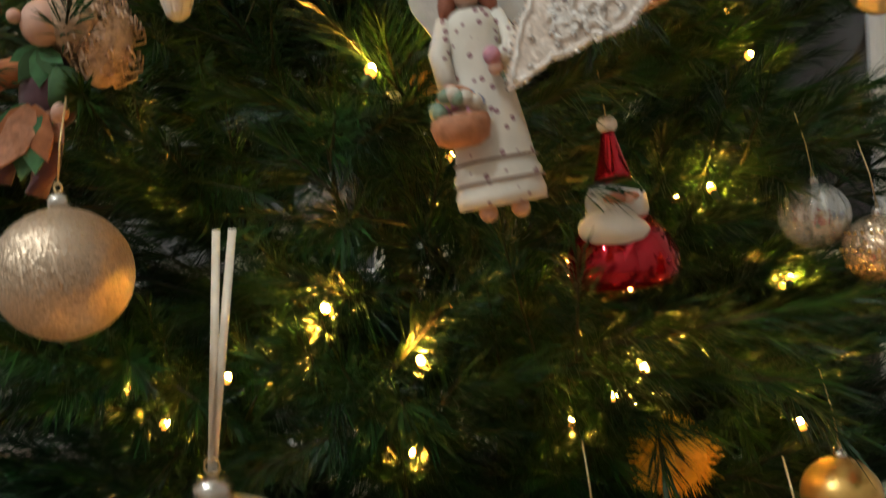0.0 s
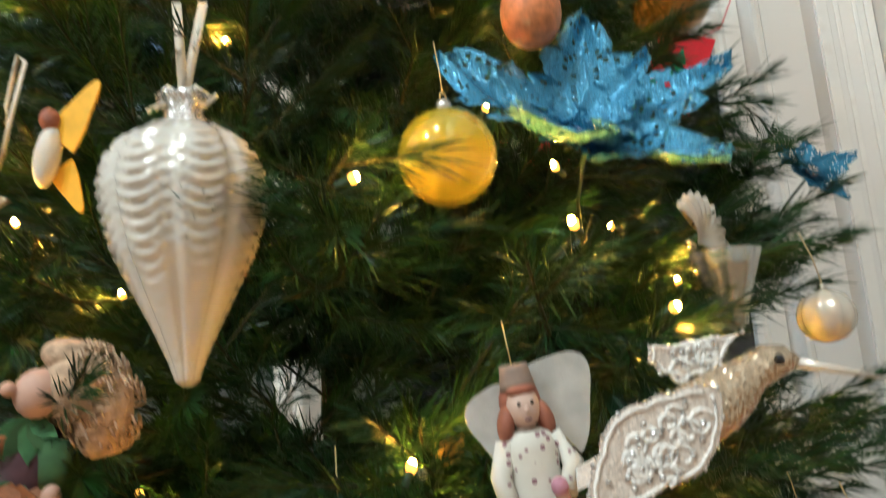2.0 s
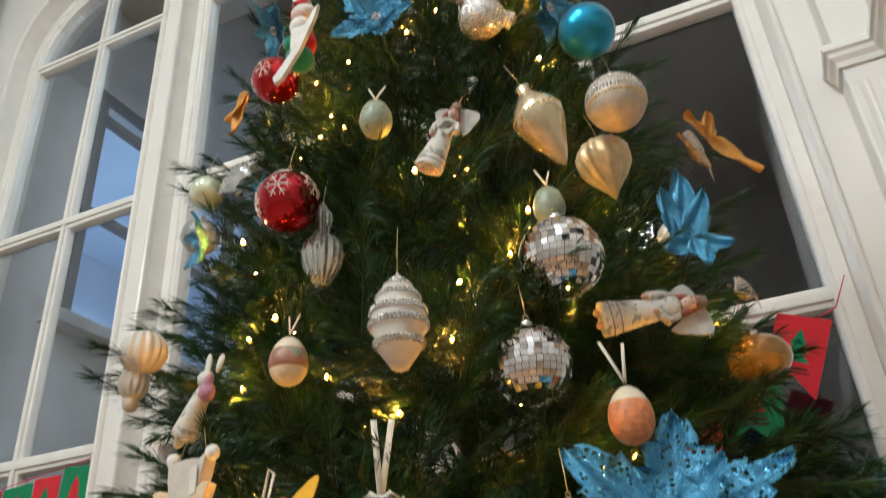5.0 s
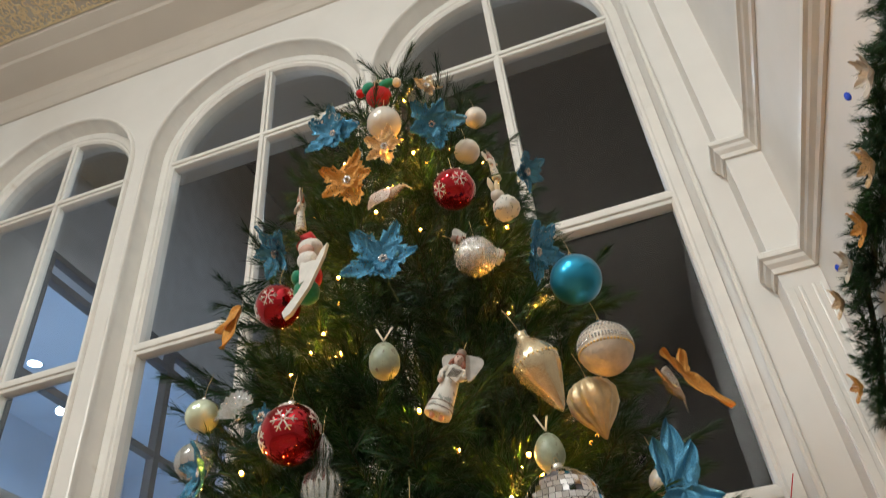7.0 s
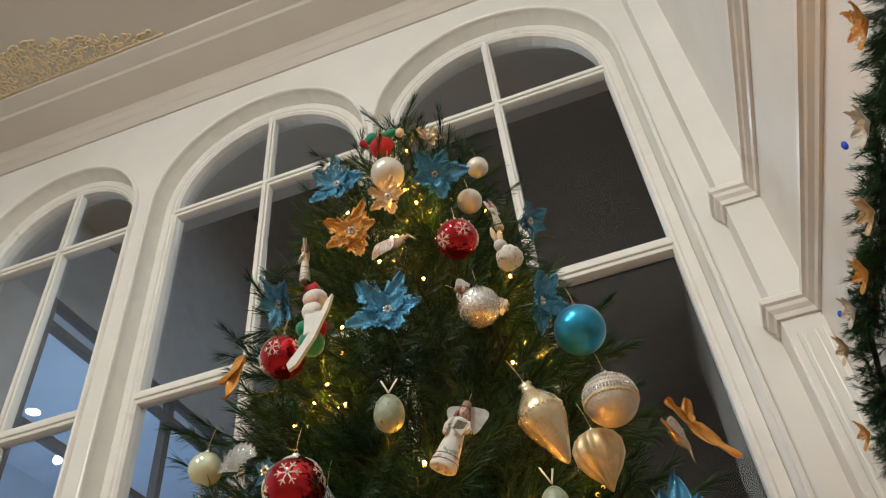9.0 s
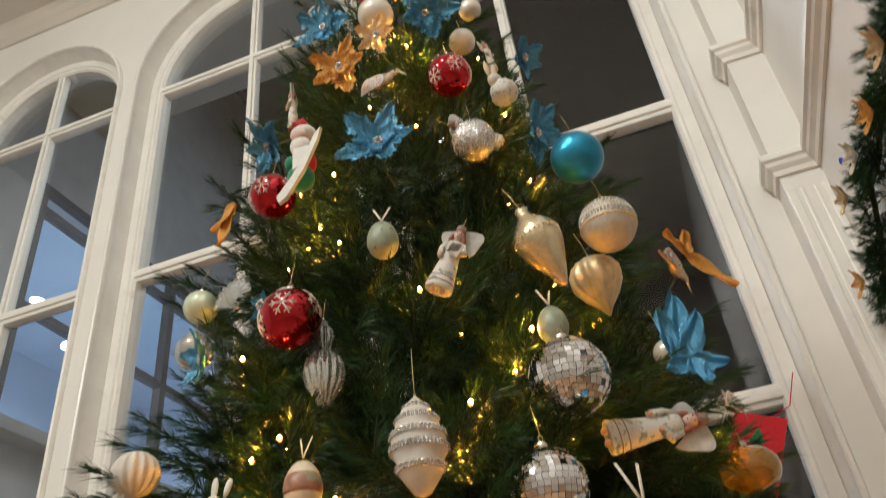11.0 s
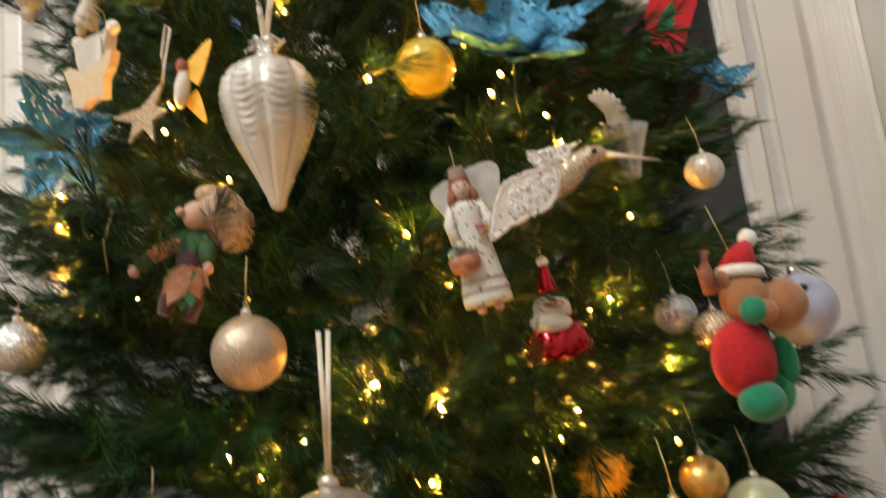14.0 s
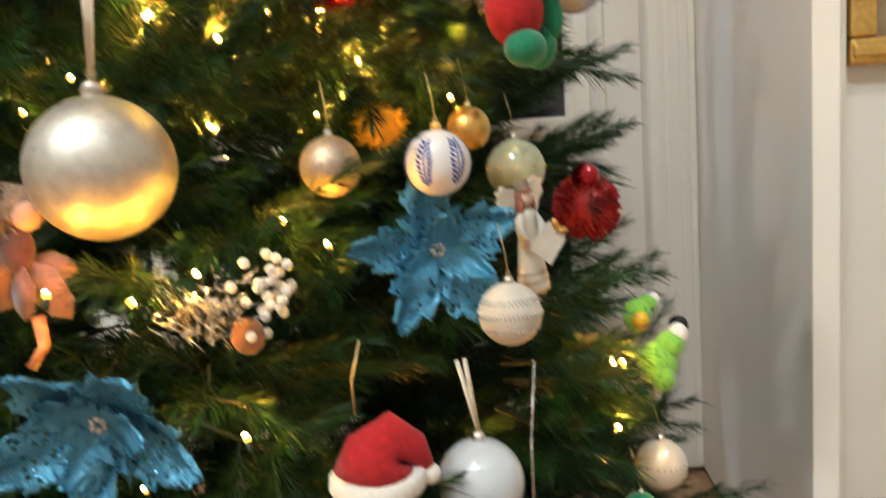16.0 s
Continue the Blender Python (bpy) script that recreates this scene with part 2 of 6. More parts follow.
def window_wall():
    """One wall with arched openings through it, built as strips round each opening."""
    b = Build()
    bm = b.bm
    z0, top = 0.0, CEIL_Z
    edges = [-5.2] + [c for w in reversed(WINDOWS) for c in (w[0] - w[1] - 0.055, w[0] + w[1] + 0.055)] + [1.0]
    y0, y1 = WALL_Y, WALL_Y + 0.30
    for k in range(0, len(edges), 2):
        b.box(((edges[k] + edges[k + 1]) / 2, (y0 + y1) / 2, top / 2), (edges[k + 1] - edges[k], y1 - y0, top))
    for cx, half in WINDOWS:
        h = half + 0.055
        n = 24
        for k in range(n):
            a0, a1 = math.pi * k / n, math.pi * (k + 1) / n
            xs = (cx - h * math.cos(a0), cx - h * math.cos(a1))
            zs = (SPRING + h * math.sin(a0), SPRING + h * math.sin(a1))
            q = [(xs[0], zs[0]), (xs[1], zs[1]), (xs[1], top), (xs[0], top)]
            f = [bm.verts.new((x, y0, z)) for x, z in q]
            g = [bm.verts.new((x, y1, z)) for x, z in q]
            bm.faces.new(f)
            bm.faces.new(g[::-1])
            bm.faces.new((f[1], f[0], g[0], g[1]))
        b.box((cx, (y0 + y1) / 2, 0.28), (2 * h, y1 - y0, 0.56))
    b.use(M_WALL, False)
    return thing("wall_north", "white painted wall with tall arched windows", "wall", kind="structure", build=b)


window_wall()


def sweep(b, path, prof, closed=False):
    """A profile of (outward, forward) offsets swept along a path in x and z; forward is -y."""
    rows = []
    n = len(path)
    for i, (x, z) in enumerate(path):
        x0, z0 = path[max(i - 1, 0)]
        x1, z1 = path[min(i + 1, n - 1)]
        d = Vector((x1 - x0, z1 - z0)).normalized()
        out = Vector((-d.y, d.x))
        rows.append([b.bm.verts.new((x + out.x * o, y, z + out.y * o)) for o, y in prof])
    m = len(prof)
    for r, s in zip(rows, rows[1:]):
        for k in range(m):
            b.bm.faces.new((r[k], r[(k + 1) % m], s[(k + 1) % m], s[k]))
    b.bm.faces.new(rows[0][::-1])
    b.bm.faces.new(rows[-1])
    return b


for i, (cx, half) in enumerate(WINDOWS, 1):
    w = thing("window_%d" % i, "tall arched white window with glazing bars, night outside", "window", kind="structure")
    # frame in the opening, and the moulded architrave on the wall
    fr = Build()
    sweep(fr, arch(cx, half, 0.56, SPRING), [(-0.045, GLASS_Y - 0.03), (-0.032, GLASS_Y - 0.045), (-0.02, GLASS_Y - 0.045), (-0.012, GLASS_Y - 0.055), (0.034, GLASS_Y - 0.055), (0.034, GLASS_Y + 0.05), (-0.045, GLASS_Y + 0.05)])
    part("window_frame", fr.use(M_TRIM, False), w)
    # plastered reveal, hollowed towards the room, and the rounded bead on the wall
    ar = Build()
    sweep(ar, arch(cx, half, 0.5, SPRING), [(0.034, GLASS_Y + 0.02), (0.034, GLASS_Y - 0.04), (0.040, WALL_Y + 0.07), (0.050, WALL_Y + 0.012), (0.051, WALL_Y - 0.012), (0.054, WALL_Y - 0.022), (0.062, WALL_Y - 0.027), (0.072, WALL_Y - 0.024), (0.077, WALL_Y - 0.012), (0.079, WALL_Y + 0.002), (0.060, WALL_Y + 0.004), (0.060, GLASS_Y + 0.02)])
    part("architrave", ar.use(M_TRIM, False), w)
    for z in RAILS + (SPRING,):
        t = 0.032 if z == SPRING else 0.04
        rb = Build().box((cx, GLASS_Y, z), (2 * half - 0.06, 0.07, 2 * t), bevel=0.012)
        rb.box((cx, GLASS_Y - 0.02, z), (2 * half - 0.06, 0.06, t * 0.9), bevel=0.008)
        part("rail", rb.use(M_TRIM, False), w)
    mb = Build().box((cx, GLASS_Y, (0.56 + SPRING + half) / 2), (0.055, 0.062, SPRING + half - 0.56 - 0.03), bevel=0.012)
    mb.box((cx, GLASS_Y - 0.022, (0.56 + SPRING + half) / 2), (0.028, 0.05, SPRING + half - 0.56 - 0.05), bevel=0.008)
    part("mullion", mb.use(M_TRIM, False), w)
    sb = Build().box((cx, WALL_Y - 0.02, 0.54), (2 * half + 0.14, 0.3, 0.06), bevel=0.012)
    part("sill", sb.use(M_TRIM, False), w)
    for side in (-1, 1):
        zs = [0.58] + list(RAILS) + [SPRING]
        for za, zb in zip(zs, zs[1:]):
            pb = Build().box((cx + side * half / 2, GLASS_Y + 0.01, (za + zb) / 2), (half - 0.05, 0.004, zb - za - 0.06))
            pn = part("pane", pb.use(M_GLASS, False), w)
            pn.visible_shadow = False
        n = 12
        pts = [(cx + side * 0.02, SPRING + 0.03)] + [(cx + side * (half - 0.02) * math.cos(math.pi / 2 * k / n), SPRING + 0.03 + (half - 0.05) * math.sin(math.pi / 2 * k / n)) for k in range(n + 1)]
        pb = Build().plate(pts, 0.004, pose(0, GLASS_Y + 0.01, 0))
        pn = part("pane", pb.use(M_GLASS, False), w)
        pn.visible_shadow = False

# side pier by the windows, stepped, with two moulded bands round it
PIER_X, STEP_X, STEP_Y, PIER_END = 0.645, 0.50, 2.15, 1.20
slab("wall_east", (PIER_X, PIER_END, 0), (0.695, WALL_Y, CEIL_Z), M_WALL, "white painted pier beside the windows", "wall")
slab("wall_east_step", (STEP_X, STEP_Y, 0), (PIER_X, WALL_Y - 0.002, CEIL_Z), M_WALL, "white painted step of the window pier", "wall")
slab("wall_east_head", (PIER_X, -3.0, 2.45), (0.695, PIER_END, CEIL_Z), M_WALL, "white wall above the wide opening", "wall")
for z in (3.27, 3.88):
    b = Build()
    path = [(PIER_X, -3.0), (PIER_X, STEP_Y), (STEP_X, STEP_Y), (STEP_X, WALL_Y - 0.02)]
    prof = [(0.0, -0.05), (0.012, -0.05), (0.016, -0.03), (0.03, -0.015), (0.034, 0.0), (0.045, 0.008), (0.045, 0.03), (0.03, 0.045), (0.0, 0.05)]
    rows = []
    for k, (x, y) in enumerate(path):
        ox, oy = ((-1, 0), (-1, -1), (-1, -1), (-1, 0))[k]
        rows.append([b.bm.verts.new((x + ox * o, y + oy * o, z + h)) for o, h in prof])
    for r, s in zip(rows, rows[1:]):
        for k in range(len(prof)):
            b.bm.faces.new((r[k], r[(k + 1) % len(prof)], s[(k + 1) % len(prof)], s[k]))
    b.bm.faces.new(rows[0])
    b.bm.faces.new(rows[-1][::-1])
    thing("trim_band_%d" % (1 + (z > 3.5)), "cream moulded band round the white pier", "trim", kind="structure", build=b.use(M_TRIM, False))

flutes = Build()
for x, wd, proud in ((0.518, 0.03, 0.010), (0.555, 0.014, 0.006), (0.60, 0.012, 0.006), (0.632, 0.02, 0.010)):
    flutes.box((x, STEP_Y - proud / 2, 1.58), (wd, proud, 3.14), bevel=0.003)
thing("trim_pilaster", "cream painted upright mouldings on the pier step", "trim", kind="structure", build=flutes.use(M_TRIM, False))
slab("trim_far_casing", (0.865, 1.85, 0), (0.968, 1.9, 2.6), M_TRIM, "white painted door casing in the far room", "trim", 0.006)

# the rest of the room, and the room past the opening
slab("wall_west", (-5.4, -4.2, 0), (-5.2, WALL_Y + 0.24, CEIL_Z), M_WALL, "white painted wall", "wall")
slab("wall_south", (-5.4, -4.4, 0), (4.2, -4.2, CEIL_Z), M_WALL, "white painted wall", "wall")
slab("wall_east_far", (4.0, -4.2, 0), (4.2, 3.6, CEIL_Z), M_WALL, "white painted wall of the room past the opening", "wall")
slab("wall_north_far", (0.695, 1.9, 0), (4.2, 2.1, CEIL_Z), M_WALL, "white painted wall of the room past the opening", "wall")
slab("ceiling", (-5.4, -4.4, CEIL_Z), (4.2, 3.6, CEIL_Z + 0.2), M_CEIL, "cream plaster ceiling", "ceiling")
floor = slab("floor", (-5.4, -4.4, -0.22), (4.2, 3.6, -0.02), M_FLOOR, "brown timber floor boards", "floor")

b = Build()
prof = [(0.0, -0.30), (-0.016, -0.30), (-0.024, -0.275), (-0.024, -0.20), (-0.036, -0.185), (-0.05, -0.135), (-0.075, -0.105), (-0.10, -0.10), (-0.30, -0.062), (-0.315, -0.045), (-0.34, -0.04), (-0.42, -0.016), (-0.43, 0.0), (0.0, 0.0)]
va = [b.bm.verts.new((-5.2, WALL_Y + y, CEIL_Z + z)) for y, z in prof]
vb = [b.bm.verts.new((PIER_X, WALL_Y + y, CEIL_Z + z)) for y, z in prof]
for k in range(len(prof)):
    b.bm.faces.new((va[k], va[(k + 1) % len(prof)], vb[(k + 1) % len(prof)], vb[k]))
b.bm.faces.new(va[::-1])
b.bm.faces.new(vb)
thing("trim_cornice", "deep cream coved plaster cornice", "cornice", kind="structure", build=b.use(M_CEIL, False))

# scrolling plaster relief on the ceiling
b = Build()
rng = random.Random(5)
for k in range(44):
    x = -4.5 + k * 0.044
    taper = min(1.0, (44 - k) / 20)
    for row in range(6):
        if row * 0.055 > 0.30 * taper:
            continue
        cx, cy = x + rng.uniform(-0.015, 0.015), 1.80 - row * 0.05 + rng.uniform(-0.012, 0.012)
        r0, turn, s = rng.uniform(0.026, 0.042) * (0.6 + taper * 0.4), rng.uniform(0, 6.28), rng.choice((-1, 1))
        b.tube([(cx + r0 * (1 - j / 11) * math.cos(turn + s * j * 0.62), cy + r0 * (1 - j / 11) * math.sin(turn + s * j * 0.62), CEIL_Z - 0.004) for j in range(10)], 0.008, 5, 0.004)
        b.blob((cx + r0 * math.cos(turn), cy + r0 * math.sin(turn), CEIL_Z - 0.004), (0.016, 0.009, 0.007), (0, 0, math.degrees(turn)), 6, 4)
b.tube([(-5.2, 1.835, CEIL_Z), (-2.52, 1.835, CEIL_Z)], 0.008, 6)
thing("ceiling_scroll_relief", "ochre scrolling plaster relief on the ceiling", "moulding", kind="structure", build=b.use(M_PLASTER))

# the wing across the yard, with a lit window
WING_X = -4.2
wing = thing("wall_wing", "grey weatherboard wing across the yard at night", "house wall", kind="structure")
for lo, hi in (((-4.4, 2.6, -0.2), (WING_X, 14.0, 3.75)), ((-4.4, 2.6, 5.7), (WING_X, 14.0, 9.0)), ((-4.4, 2.6, 3.75), (WING_X, 3.1, 5.7)), ((-4.4, 8.0, 3.75), (WING_X, 14.0, 5.7))):
    part("wall_body", Build().box([(p + q) / 2 for p, q in zip(lo, hi)], [q - p for p, q in zip(lo, hi)]).use(M_CLAP, False), wing)
bar = Build()
for y in (3.1, 3.85, 4.7, 5.55, 6.4, 7.2, 8.0):
    bar.box((WING_X - 0.02, y, 4.72), (0.08, 0.07, 2.0))
for z in (3.78, 4.65, 5.5, 5.7):
    bar.box((WING_X - 0.02, 5.5, z), (0.07, 5.0, 0.06))
part("window_bars", bar.use(M_DARKTRIM, False), wing)
part("window_sill", Build().box((WING_X + 0.05, 5.5, 3.72), (0.2, 5.2, 0.09), bevel=0.01).use(M_CLAP, False), wing)
part("inner_room", Build().box((-8.2, 5.5, 4.6), (0.1, 7.0, 5.0)).box((-6.3, 9.0, 4.6), (4.0, 0.1, 5.0)).box((-6.3, 2.1, 4.6), (3.8, 0.1, 5.0)).box((-6.3, 5.5, 7.0), (4.0, 7.0, 0.1)).box((-6.3, 5.5, 2.3), (4.0, 7.0, 0.1)).use(M_BLUEROOM, False), wing)
for x, y, z in ((-6.2, 5.5, 5.98), (-5.2, 5.9, 6.28)):
    part("lamp_globe", Build().ball(0.05, pose(x, y, z)).use(M_NLAMP), wing)
ground = slab("ground", (-30, 2.58, -0.5), (30, 60, -0.25), M_STEM, "dark yard at night", "ground")

# ---- the tree ----
AXIS = Vector((-0.52, 1.04, 0))
RADII = ((0.3, 0.92), (2.2, 0.50), (2.6, 0.42), (3.0, 0.325), (3.25, 0.25), (3.42, 0.17), (3.5, 0.05))


def radius(z):
    for (z0, r0), (z1, r1) in zip(RADII, RADII[1:]):
        if z <= z1:
            return r0 + (r1 - r0) * (z - z0) / (z1 - z0)
    return 0.02


NEAR_BULBS = []   # where the light string pulls sprigs close
KEEP = []   # room left among the twigs for the hung things: centre, radius


def spray(rng, length, twigs, dense):
    """One wired branch along +x with its tip at the origin: stem, side twigs and needles, as arrays."""
    verts, faces, kinds = [], [], []

    def needle(p, d, side, n_len, wide):
        i = len(verts)
        mid = p + d * n_len * 0.55 + Vector((0, 0, -0.06 * n_len))
        verts.extend((p, mid + side * wide, p + d * n_len + Vector((0, 0, -0.16 * n_len)), mid - side * wide))
        faces.append((i, i + 1, i + 2, i + 3))
        kinds.append(0)

    def stick(a, c, r):
        i = len(verts)
        d = (c - a).normalized()
        u = d.orthogonal().normalized()
        v = d.cross(u)
        for q, rr in ((a, r), (c, r * 0.6)):
            for k in range(3):
                verts.append(q + (u * math.cos(2.1 * k) + v * math.sin(2.1 * k)) * rr)
        for k in range(3):
            faces.append((i + k, i + (k + 1) % 3, i + 3 + (k + 1) % 3, i + 3 + k))
            kinds.append(1)

    def clothe(a, c, bare):
        d = (c - a)
        ln = d.length
        d.normalize()
        u = d.orthogonal().normalized()
        v = d.cross(u)
        for _ in range(int(ln * dense)):
            s = bare + (1 - bare) * rng.random()
            ang, phi = rng.uniform(0.45, 0.95) * (1.1 - 0.55 * s), rng.uniform(0, 2 * math.pi)
            w = u * math.cos(phi) + v * math.sin(phi)
            nd = (d * math.cos(ang) + w * math.sin(ang)).normalized()
            needle(a + d * ln * s, nd, nd.cross(w).normalized(), rng.uniform(0.026, 0.048), rng.uniform(0.0006, 0.0011))

    base = Vector((-length, 0, -0.10 * length))
    tip = Vector((0, 0, 0))
    bow = Vector((-length * 0.45, rng.uniform(-0.02, 0.02), -0.015 - 0.03 * rng.random()))
    stick(base, bow, 0.003), stick(bow, tip, 0.0022)
    clothe(bow, tip, 0.0), clothe(base + (bow - base) * 0.5, bow, 0.0)
    for k in range(twigs):
        s = 0.25 + 0.6 * (k + rng.random() * 0.5) / twigs
        a = base.lerp(bow, s * 2) if s < 0.5 else bow.lerp(tip, s * 2 - 1)
        yaw = (1 if k % 2 else -1) * rng.uniform(0.45, 0.9)
        tl = rng.uniform(0.11, 0.19) * min(1, length / 0.35)
        lift = rng.uniform(-0.18, 0.32)
        c = a + Vector((math.cos(yaw), math.sin(yaw), lift)).normalized() * tl
        stick(a, c, 0.0016)
        clothe(a, c, 0.08)
    return verts, faces, kinds


def raw_mesh(name, v, f, k, mats):
    me = bpy.data.meshes.new(name)
    me.vertices.add(len(v))
    me.vertices.foreach_set("co", np.asarray(v, dtype=np.float32).ravel())
    me.loops.add(4 * len(f))
    me.loops.foreach_set("vertex_index", np.asarray(f, dtype=np.int32).ravel())
    me.polygons.add(len(f))
    me.polygons.foreach_set("loop_start", np.arange(0, 4 * len(f), 4, dtype=np.int32))
    me.polygons.foreach_set("material_index", np.asarray(k, dtype=np.int32))
    me.update(calc_edges=True)
    me.validate()
    for m in mats:
        me.materials.append(m)
    return me


def make_sprays(seed, dense):
    rng = random.Random(seed)
    made = {}
    for length, twigs, count in ((0.40, 8, 8), (0.26, 6, 5), (0.15, 4, 4)):
        made[length] = [tuple(np.array(q) for q in spray(rng, length, twigs, dense)) for _ in range(count)]
    return made


SPRAYS = make_sprays(3, 960)
SPRAY_MESH = {length: [raw_mesh("branch", *s, (M_NEEDLE, M_STEM)) for s in group] for length, group in SPRAYS.items()}


def grow(name, axis, profile, z_lo, z_hi, label, near, gap=0.125, step=0.175, limit=300, seed=11):
    tree = thing(name, label, "christmas tree", Matrix.Translation((axis.x, axis.y, 0)))
    tb = Build().tube([(0, 0, -0.02), (0.01, 0, 1.2), (0, 0.01, z_hi - 0.1)], 0.035, 10, 0.012)
    part("trunk", tb.use(M_TRUNK), tree)
    st = Build().lathe([(0.30, -0.02), (0.30, 0.0), (0.10, 0.03), (0.06, 0.12), (0.06, 0.2)], 20)
    part("stand", st.use(M_TRUNK), tree, "dark metal stand")
    rng = random.Random(seed)
    spots = []
    z = z_lo
    while z < z_hi:
        r = profile(z)
        n = max(4, int(2 * math.pi * r / gap))
        off = rng.random() * 6.28
        for k in range(n):
            if k % 2 and math.cos(off + 2 * math.pi * k / n - near) < -0.3:
                continue
            for layer in (1.0, 0.76, 0.52):
                if layer < 1 and r < 0.22 or layer == 0.5 and r < 0.4:
                    continue
                zz = z + rng.uniform(-0.035, 0.035)
                az = off + 2 * math.pi * (k + rng.uniform(-0.35, 0.35) + (0.5 if layer < 1 else 0)) / n
                if layer < 1 and math.cos(az - near) < -0.15:
                    continue
                rr = profile(zz) * layer * rng.uniform(0.86, 1.05)
                spots.append((zz, az, rr, rng.uniform(-6, 26), rng.uniform(-35, 35), rng.uniform(-14, 14), rng.random()))
        z += step
    V, Fc, K, at, used = [], [], [], 0, 0
    for q in NEAR_BULBS:
        rel = Vector(q) - axis
        out = Vector((rel.x, rel.y, 0)).normalized()
        side = Vector((-out.y, out.x, 0))
        az = math.atan2(out.y, out.x)
        for s, dz in ((1, -0.012), (-1, -0.018), (0.3, 0.03)):
            tip = rel - out * rng.uniform(0.0, 0.02) + side * s * rng.uniform(0.018, 0.035) + Vector((0, 0, dz))
            wt = tip + axis
            if any(((wt - c) - out * (wt - c).dot(out)).length < room + 0.02 and (wt - c).dot(out) > -room for c, room in KEEP):
                continue
            m = Matrix.Translation(tip) @ Euler((radians(rng.uniform(-40, 40)), radians(rng.uniform(-25, 10)), az + s * 0.5)).to_matrix().to_4x4()
            v, f, k = SPRAYS[0.15][rng.randrange(4)]
            a = np.array(m)
            V.append(v @ a[:3, :3].T + a[:3, 3])
            Fc.append(f + at)
            K.append(k)
            at += len(v)
    order = sorted(spots, key=lambda s: -math.cos(s[1] - near))
    for zz, az, rr, tilt, roll, swing, pick in order:
        tip = Vector((rr * math.cos(az), rr * math.sin(az), zz))
        world_tip = tip + Vector((axis.x, axis.y, 0))
        out = Vector((math.cos(az), math.sin(az), 0))
        clear = True
        for c, room in KEEP:
            rel = world_tip - c
            along = rel.dot(out)
            if (along > -room * 0.8 and (rel - out * along).length < room * 0.9 + 0.016) or rel.length < room + 0.02:
                clear = False
                break
        length = 0.40 if rr > 0.42 else 0.26 if rr > 0.22 else 0.15
        if not clear:
            tip -= out * 0.13
            if rr < 0.3:
                continue
        top = 15 * max(0, (zz - (z_hi - 0.35)) / 0.35)
        m = Matrix.Translation(tip) @ Euler((radians(roll), radians(-tilt - top), az + radians(swing))).to_matrix().to_4x4()
        i = int(pick * len(SPRAYS[length]))
        if used < limit and clear:
            ob = new("branch", SPRAY_MESH[length][i])
            ob.parent, ob.matrix_basis = tree, m
            used += 1
        else:
            v, f, k = SPRAYS[length][i]
            a = np.array(m)
            V.append(v @ a[:3, :3].T + a[:3, 3])
            Fc.append(f + at)
            K.append(k)
            at += len(v)
    crown = new("crown", raw_mesh("crown", np.concatenate(V), np.concatenate(Fc), np.concatenate(K), (M_NEEDLE, M_STEM)))
    crown.parent = tree
    tagged(crown, "dense dark green artificial pine branches", kind="stuff")
    return tree

# ---- ornament materials ----
M_CHAMP = glitter("champagne_glitter", (0.52, 0.41, 0.30), 900, 0.42, 0.7, 0.42, 0.3)
M_SILVER = mat("brushed_silver_leaf", (0.60, 0.58, 0.53), 0.48, 0.92, vary=0.10, scale=90, bump=0.15, bump_scale=200, second=(0.30, 0.28, 0.24), second_scale=75, second_at=(0.66, 0.78))
M_PEARL = mat("pearl_lacquer", (0.66, 0.62, 0.54), 0.22, 0.25, coat=0.6, vary=0.05, scale=30)
M_BLUEPEARL = mat("silver_blue_pearl", (0.50, 0.54, 0.74), 0.25, 0.6, coat=0.3, vary=0.05, scale=30)
M_SHELL = mat("cream_pearl_glass", (0.70, 0.67, 0.61), 0.2, 0.1, coat=1.0, vary=0.05, scale=20, subsurface=0.15)
M_RED = mat("red_mirror_glass", (0.42, 0.004, 0.016), 0.07, 0.9, coat=0.5, vary=0.1, scale=20)
M_TEAL = mat("satin_teal_metal", (0.035, 0.29, 0.50), 0.30, 0.75, coat=0.2, vary=0.06, scale=30)
M_BLUE = glitter("blue_glitter", (0.095, 0.31, 0.50), 130, 0.26, 0.45, 0.9, 0.6)
M_YELLOW = mat("clear_yellow_glass", (1.0, 0.76, 0.03), 0.05, 0.1, coat=0.8, vary=0.05, scale=10, trans=0.62)
M_AMBER = mat("amber_glass", (0.78, 0.40, 0.05), 0.08, 0.1, coat=0.8, vary=0.1, scale=10, trans=0.75)
M_CREAM = mat("cream_resin", (0.58, 0.54, 0.47), 0.6, vary=0.08, scale=50, bump=0.3, bump_scale=150)
M_WHITE = mat("white_resin", (0.66, 0.64, 0.58), 0.55, vary=0.08, scale=60, bump=0.4, bump_scale=180)
M_DRESS = dotted("white_dress_with_spots", (0.64, 0.61, 0.54), (0.24, 0.12, 0.14), 0.0066, 0.2)
M_LEAFPAT = mat("white_with_leaf_print", (0.64, 0.61, 0.54), 0.6, vary=0.06, scale=60, second=(0.30, 0.32, 0.28), second_scale=130, second_at=(0.57, 0.60))
M_DELFT = mat("white_glazed_china", (0.74, 0.73, 0.76), 0.15, coat=0.6, vary=0.04, scale=40)
M_COBALT = mat("cobalt_brush_paint", (0.09, 0.11, 0.38), 0.2, coat=0.5, vary=0.35, scale=150)
M_MILK = mat("milky_blue_white_glass", (0.60, 0.65, 0.72), 0.14, 0.15, coat=0.8, vary=0.05, scale=20)
M_GOLD = mat("gold_metal", (0.72, 0.47, 0.14), 0.3, 0.9, vary=0.15, scale=60)
